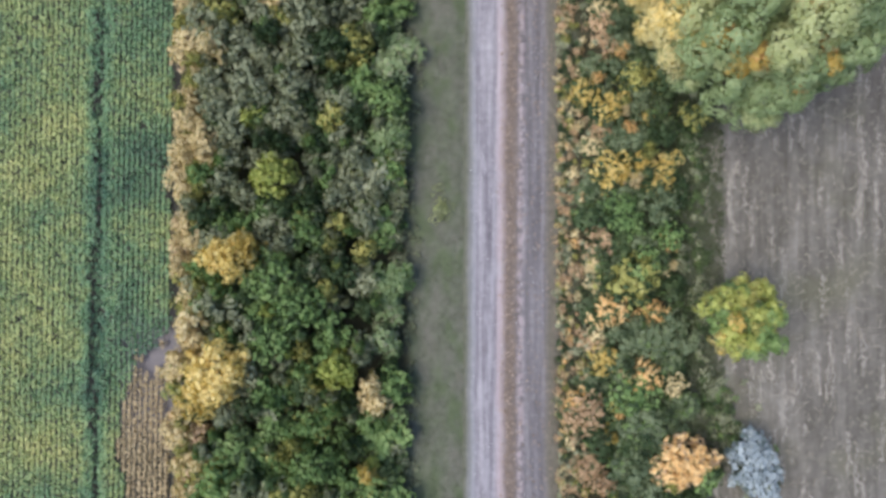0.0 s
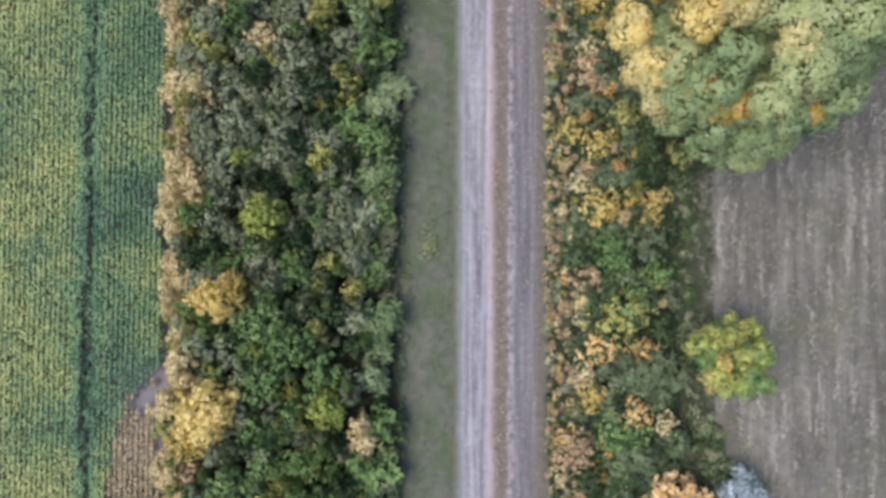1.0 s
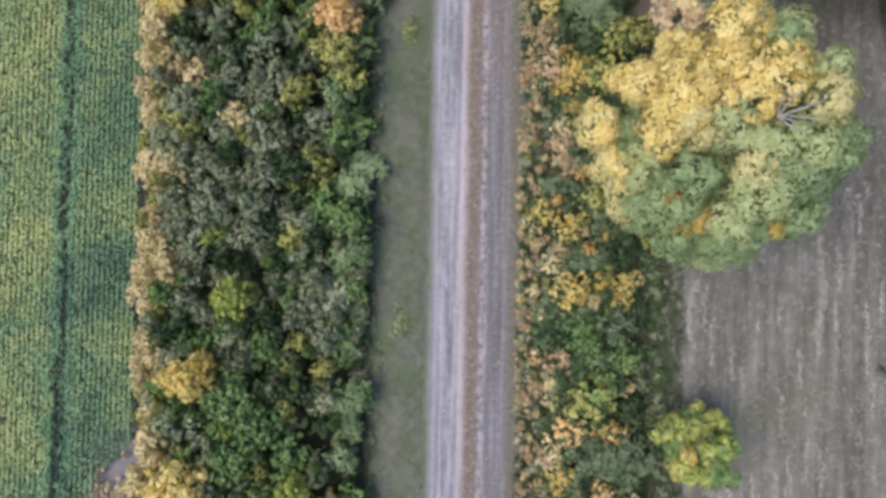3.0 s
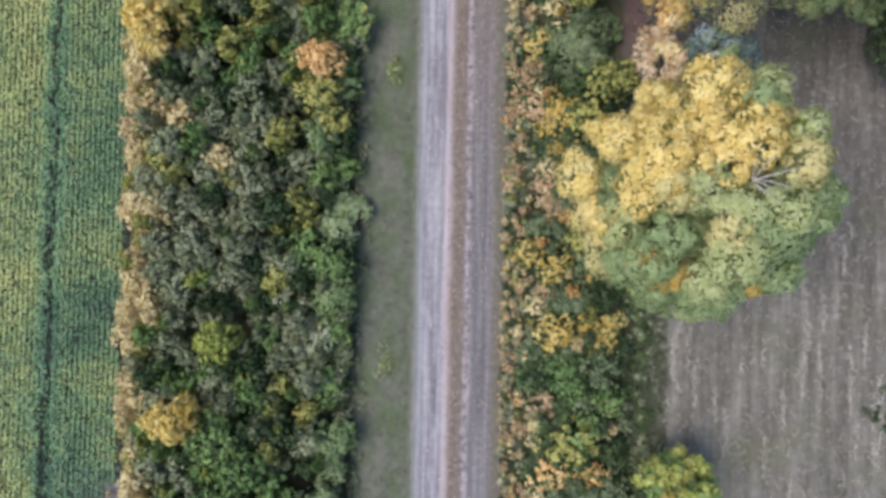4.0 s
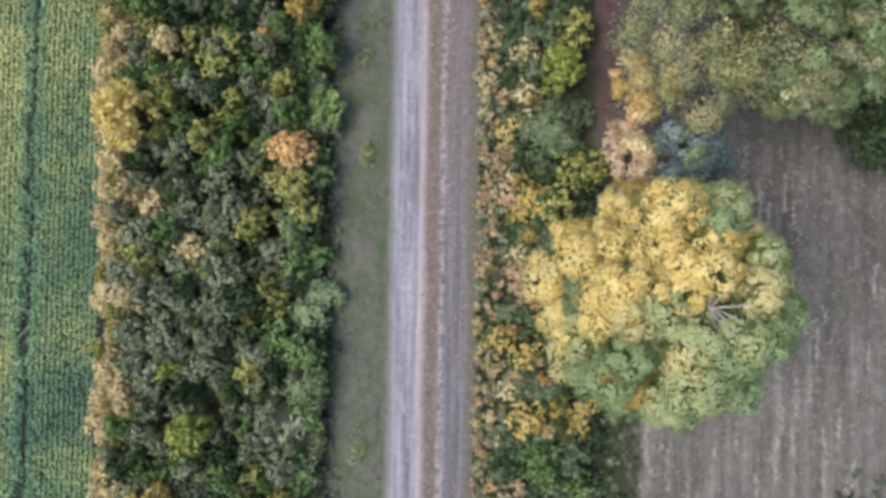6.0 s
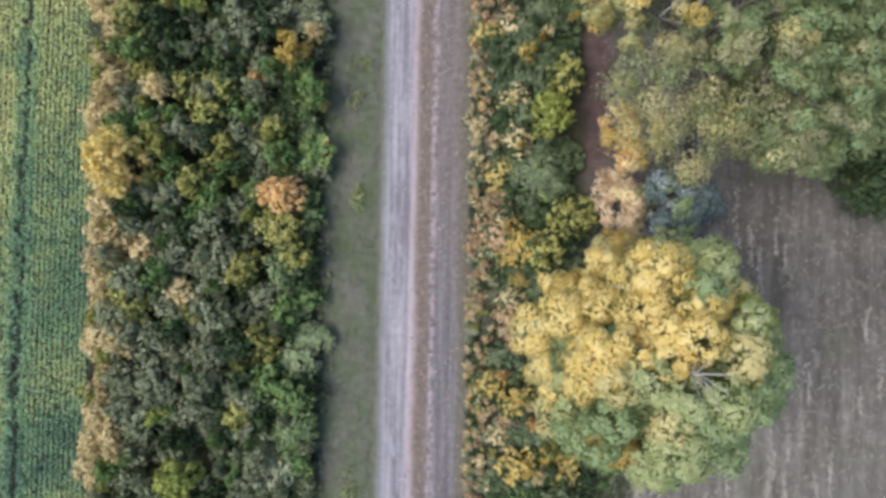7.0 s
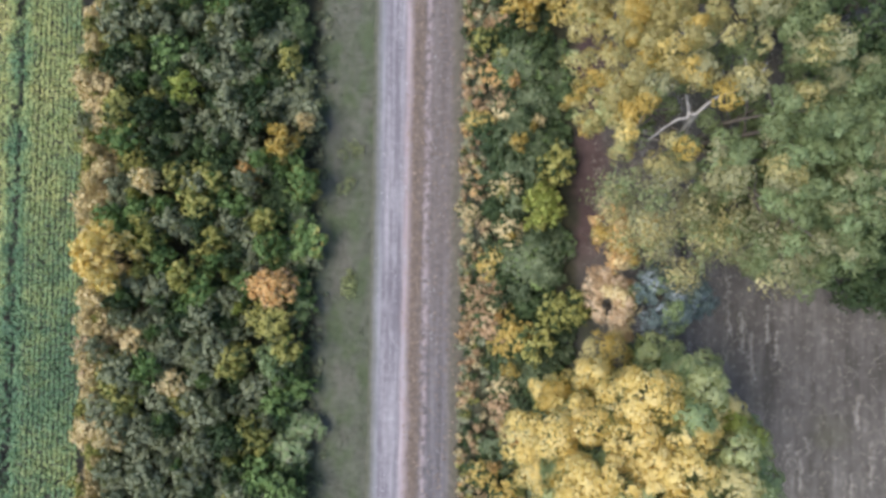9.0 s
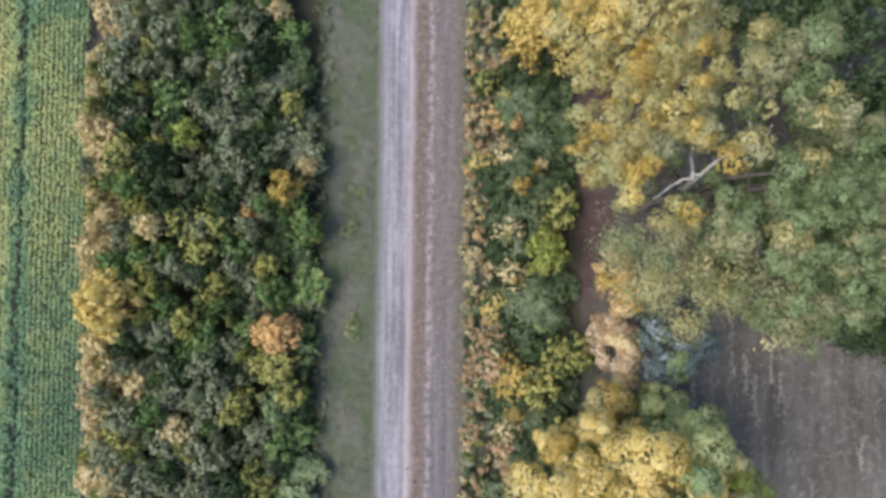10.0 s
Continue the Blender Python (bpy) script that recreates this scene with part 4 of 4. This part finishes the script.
def blush_trees():
    """Two slender half-bare trees between the earth path and the blue-green one."""
    puffs = scattered(((18.0, 23.2, 1.3, 1.5, 3.6, 6.4, 26, 0.48), (18.7, 21.2, 0.7, 0.9, 3.0, 5.0, 10, 0.4), (17.0, 24.6, 0.7, 0.9, 4.2, 6.0, 9, 0.42)), 61)
    tree("blush_tree", (18.2, 23.0), puffs, split_by(puffs, lambda *a: "blush" if rng.random() < 0.65 else "tan" if rng.random() < 0.6 else "rust"), 9,
         "slender thin-leaved tree with pinkish tan leaves", "tree", 0.11, 30, 0.125, BARK, 0.3, 0.46, 0.4, (0.4, 1.1))
    puffs = scattered(((17.6, 28.4, 1.2, 1.3, 4.6, 7.2, 18, 0.5), (18.4, 26.3, 0.9, 1.0, 4.2, 6.6, 13, 0.45), (19.6, 27.8, 0.9, 0.9, 5.4, 7.4, 10, 0.48)), 62)
    tree("blush_tree", (18.2, 27.6), puffs, split_by(puffs, lambda *a: "gold" if rng.random() < 0.4 else "tan" if rng.random() < 0.5 else "orange"), 9,
         "slender thin-leaved tree with orange and gold leaves", "tree", 0.11, 30, 0.125, BARK, 0.3, 0.46, 0.4, (0.4, 1.1))


def dark_tree(x, y, r, h, seed, shade="dark"):
    puffs = dome((x, y, h * 0.5), (r, r * 1.05), h * 0.44, 2.1, int(26 + r * 9), 0.95, seed)
    tree("dark_tree", (x, y), puffs, split_by(puffs, lambda *a: shade), 8,
         "dark green tree at the field's far side", "tree", 0.22, 15, 0.20)


large_tree()
airy_tree()
golden_tree()
small_tree()
blue_tree()
blush_trees()
dark_tree(35.6, 25.6, 2.1, 6.2, 51)
dark_tree(33.8, 30.4, 2.4, 7.0, 52)
dark_tree(33.8, 43.0, 4.4, 9.0, 53)
dark_tree(29.6, 46.6, 3.8, 8.0, 54)
dark_tree(34.8, 37.6, 2.6, 6.0, 55)


# ---- low growth and litter ----
def herbs(name, kind, spots, leaf, label, per_area=26):
    puffs = [(x, y, h * 0.55, r) for x, y, r, h in spots]
    c, n, _ = puff_leaves(puffs, per_area, 0.5, 0.5)
    c[:, 2] = np.maximum(c[:, 2], 0.03)
    stuff(name, leaf_mesh(name, c, n, leaf, LEAF[kind]), label, "weeds")


def roadside():
    spots = {"tan": [], "rust": [], "orange": [], "olive": [], "grey": [], "dark": []}
    for y in np.arange(-24, 56, 0.34):
        for _ in range(5):
            x = 8.1 + abs(rng.normal()) * 1.25
            if x > 10.9:
                continue
            h = rng.uniform(0.25, 0.55) + (x - 8) * 0.22
            k = pick({"tan": 1.5, "rust": 3.8, "orange": 0.3, "olive": 0.8, "grey": 2.6, "dark": 2.8})
            spots[k].append((x, y + rng.normal() * 0.2, rng.uniform(0.12, 0.34), h))
    for kind, words in (("tan", "straw-coloured"), ("rust", "russet"), ("orange", "orange-brown"), ("olive", "olive-green"), ("grey", "grey-green"), ("dark", "dark green")):
        herbs("roadside_weeds", kind, spots[kind], 0.11, words + " dying weeds along the road's edge")
    green = []
    for _ in range(420):
        y = rng.uniform(-14, 18)
        x = 17.0 + rng.uniform(-0.6, 1.5) + (max(0, -6 - y) * 0.35)
        if noise.noise(Vector((x * 0.7, y * 0.35, 6))) > -0.12:
            green.append((x, y, rng.uniform(0.2, 0.45), rng.uniform(0.3, 0.8)))
    for _ in range(330):
        y = rng.uniform(-17, 16)
        green.append((17.6 + rng.exponential(0.8) + max(0, -6 - y) * 0.3 + 0.9 * noise.noise(Vector((0, y * 0.3, 2))), y, rng.uniform(0.12, 0.3), rng.uniform(0.15, 0.4)))
    green = [g for g in green if g[0] < 18.5 + 1.1 * noise.noise(Vector((1, g[1] * 0.28, 8))) + 0.25 * rng.normal() or g[1] < -9]
    rng.shuffle(green)
    herbs("rank_weeds", "dark", green[:210], 0.12, "dark green rank weeds beside the dry field", 14)
    herbs("rank_weeds", "grey", green[210:400], 0.11, "grey-green rank weeds beside the dry field", 11)
    herbs("rank_weeds", "green", green[400:440], 0.11, "green rank weeds beside the dry field", 14)
    herbs("rank_weeds", "dark", [(35.4 + rng.normal() * 0.6, rng.normal() * 0.9, rng.uniform(0.2, 0.4), 0.3) for _ in range(14)], 0.12,
          "small dark green weed patch in the dry field", 12)
    verge = [(rng.uniform(-2.9, -1.9) + rng.normal() * 0.2, rng.uniform(-24, 56), rng.uniform(0.12, 0.3), 0.3) for _ in range(260)]
    verge += [(rng.normal() * 0.35 - 0.2, y + rng.normal() * 0.4, rng.uniform(0.25, 0.5), 0.3) for y in (2.3, 2.9, 23.9, 24.3, 31.0, 33.6) for _ in range(4)]
    herbs("verge_weeds", "grey", verge[:260], 0.10, "low grey-green weeds along the hedgerow foot", 20)
    herbs("verge_weeds", "sage", verge[260:], 0.1, "low pale green weed tufts on the grass verge", 12)


def blades(name, count, area, high, material, label, category, thin=0.035, lean=0.5, skew=1.0):
    """Tufts of three-cornered blades; a skew above 1 crowds them towards the low end of x."""
    x0, x1, y0, y1 = area
    n = count * 4
    foot = np.repeat(np.stack([x0 + (x1 - x0) * rng.random(count) ** skew, rng.uniform(y0, y1, count), np.zeros(count)], 1), 4, axis=0)
    foot += rng.normal(size=(n, 3)) * (0.07, 0.07, 0)
    side = unit(rng.normal(size=(n, 3)) * (1, 1, 0)) * thin
    tip = foot + rng.normal(size=(n, 3)) * (lean, lean, 0) * high + (0, 0, 1) * rng.uniform(0.5, 1.1, (n, 1)) * high
    verts = np.stack([foot - side, foot + side, tip], 1).reshape(-1, 3)
    return stuff(name, mesh_of(name, verts, np.arange(3 * n).reshape(-1, 3), material), label, category)


def flat_leaves(name, count, xs, spread, label):
    x = rng.choice(xs, count) + rng.normal(size=count) * spread
    c = np.stack([x, rng.uniform(-24, 56, count), np.full(count, 0.10) + rng.uniform(0, 0.03, count)], 1)
    n = rng.normal(size=(count, 3)) * 0.35 + (0, 0, 1)
    stuff(name, leaf_mesh(name, c, n, 0.105, FALLEN, 1.3, 0.5), label, "leaves")


def stones():
    n = 2600
    x = np.concatenate([rng.uniform(1.9, 4.2, n // 2), rng.uniform(5.2, 7.2, n // 2)])
    c = np.stack([x, rng.uniform(-24, 56, n), np.full(n, 0.075)], 1)
    r = 0.018 + 0.035 * rng.random((n, 1)) ** 3
    o = np.array([(1, 0, 0), (0, 1, 0), (-1, 0, 0), (0, -1, 0), (0, 0, 0.8), (0, 0, -0.6)])
    v = (c[:, None, :] + o[None] * r[:, None] * rng.uniform(0.7, 1.3, (n, 6, 1))).reshape(-1, 3)
    f = np.array([(0, 1, 4), (1, 2, 4), (2, 3, 4), (3, 0, 4), (1, 0, 5), (2, 1, 5), (3, 2, 5), (0, 3, 5)])
    faces = (f[None] + 6 * np.arange(n)[:, None, None]).reshape(-1, 3)
    stuff("gravel", mesh_of("gravel", v, faces, STONE), "loose pale gravel stones on the road", "gravel")


def swaths():
    """Thin pale lines of cut straw, mostly along the mowing direction, and two curved wheel marks."""
    pts = []
    for _ in range(260):
        x, y, n = rng.uniform(18.6, 41), rng.uniform(-22, 48), int(rng.uniform(8, 46))
        if x < 20.5 and y > 8:
            continue
        u = np.linspace(-0.5, 0.5, n) * n * 0.075
        bend, slope = rng.normal() * 0.03, rng.normal() * 0.04
        pts.append(np.stack([x + bend * u * u + slope * u + rng.normal(size=n) * 0.10, y + u + rng.normal(size=n) * 0.12, np.zeros(n)], 1))
    for cx, r in ((26.5, 7.6), (26.5, 6.1)):
        a = np.linspace(2.65, 3.55, 110)
        pts.append(np.stack([cx + r * np.cos(a) + rng.normal(size=110) * 0.09, 3.4 + r * np.sin(a) * 0.95 + rng.normal(size=110) * 0.09, np.zeros(110)], 1))
    foot = np.repeat(np.concatenate(pts), 3, axis=0)
    n = len(foot)
    foot = foot + rng.normal(size=(n, 3)) * (0.05, 0.06, 0) + (0, 0, 0.02)
    side = unit(rng.normal(size=(n, 3)) * (1, 1, 0)) * 0.03
    tip = foot + rng.normal(size=(n, 3)) * (0.10, 0.18, 0) + (0, 0, 1) * rng.uniform(0.03, 0.12, (n, 1))
    verts = np.stack([foot - side, foot + side, tip], 1).reshape(-1, 3)
    stuff("cut_straw", mesh_of("cut_straw", verts, np.arange(3 * n).reshape(-1, 3), PALE_STRAW), "thin pale lines of cut straw on the dry field", "straw")


roadside()
swaths()
blades("verge_grass", 10000, (-2.8, 1.75, -24, 56), 0.10, GRASS, "short dull green verge grass", "grass", 0.02)
blades("road_edge_grass", 3500, (7.5, 9.2, -24, 56), 0.14, GRASS, "thin grass at the road's edge", "grass", 0.02)
blades("field_stubble", 9000, (17.5, 42, -24, 50), 0.16, STRAW, "dry pale stubble on the mown field", "grass", 0.022, 0.8)
blades("bank_grass", 13000, (16.2, 20.0, -16, 18), 0.3, BANK, "rank green grass beside the hedgerow", "grass", 0.025, 0.5, 1.7)
flat_leaves("fallen_leaves", 2400, (4.5, 4.75, 5.0), 0.24, "fallen autumn leaves in the middle of the road")
flat_leaves("fallen_leaves", 1100, (6.0, 7.0, 7.6), 0.55, "fallen autumn leaves along the road's edge")
stones()
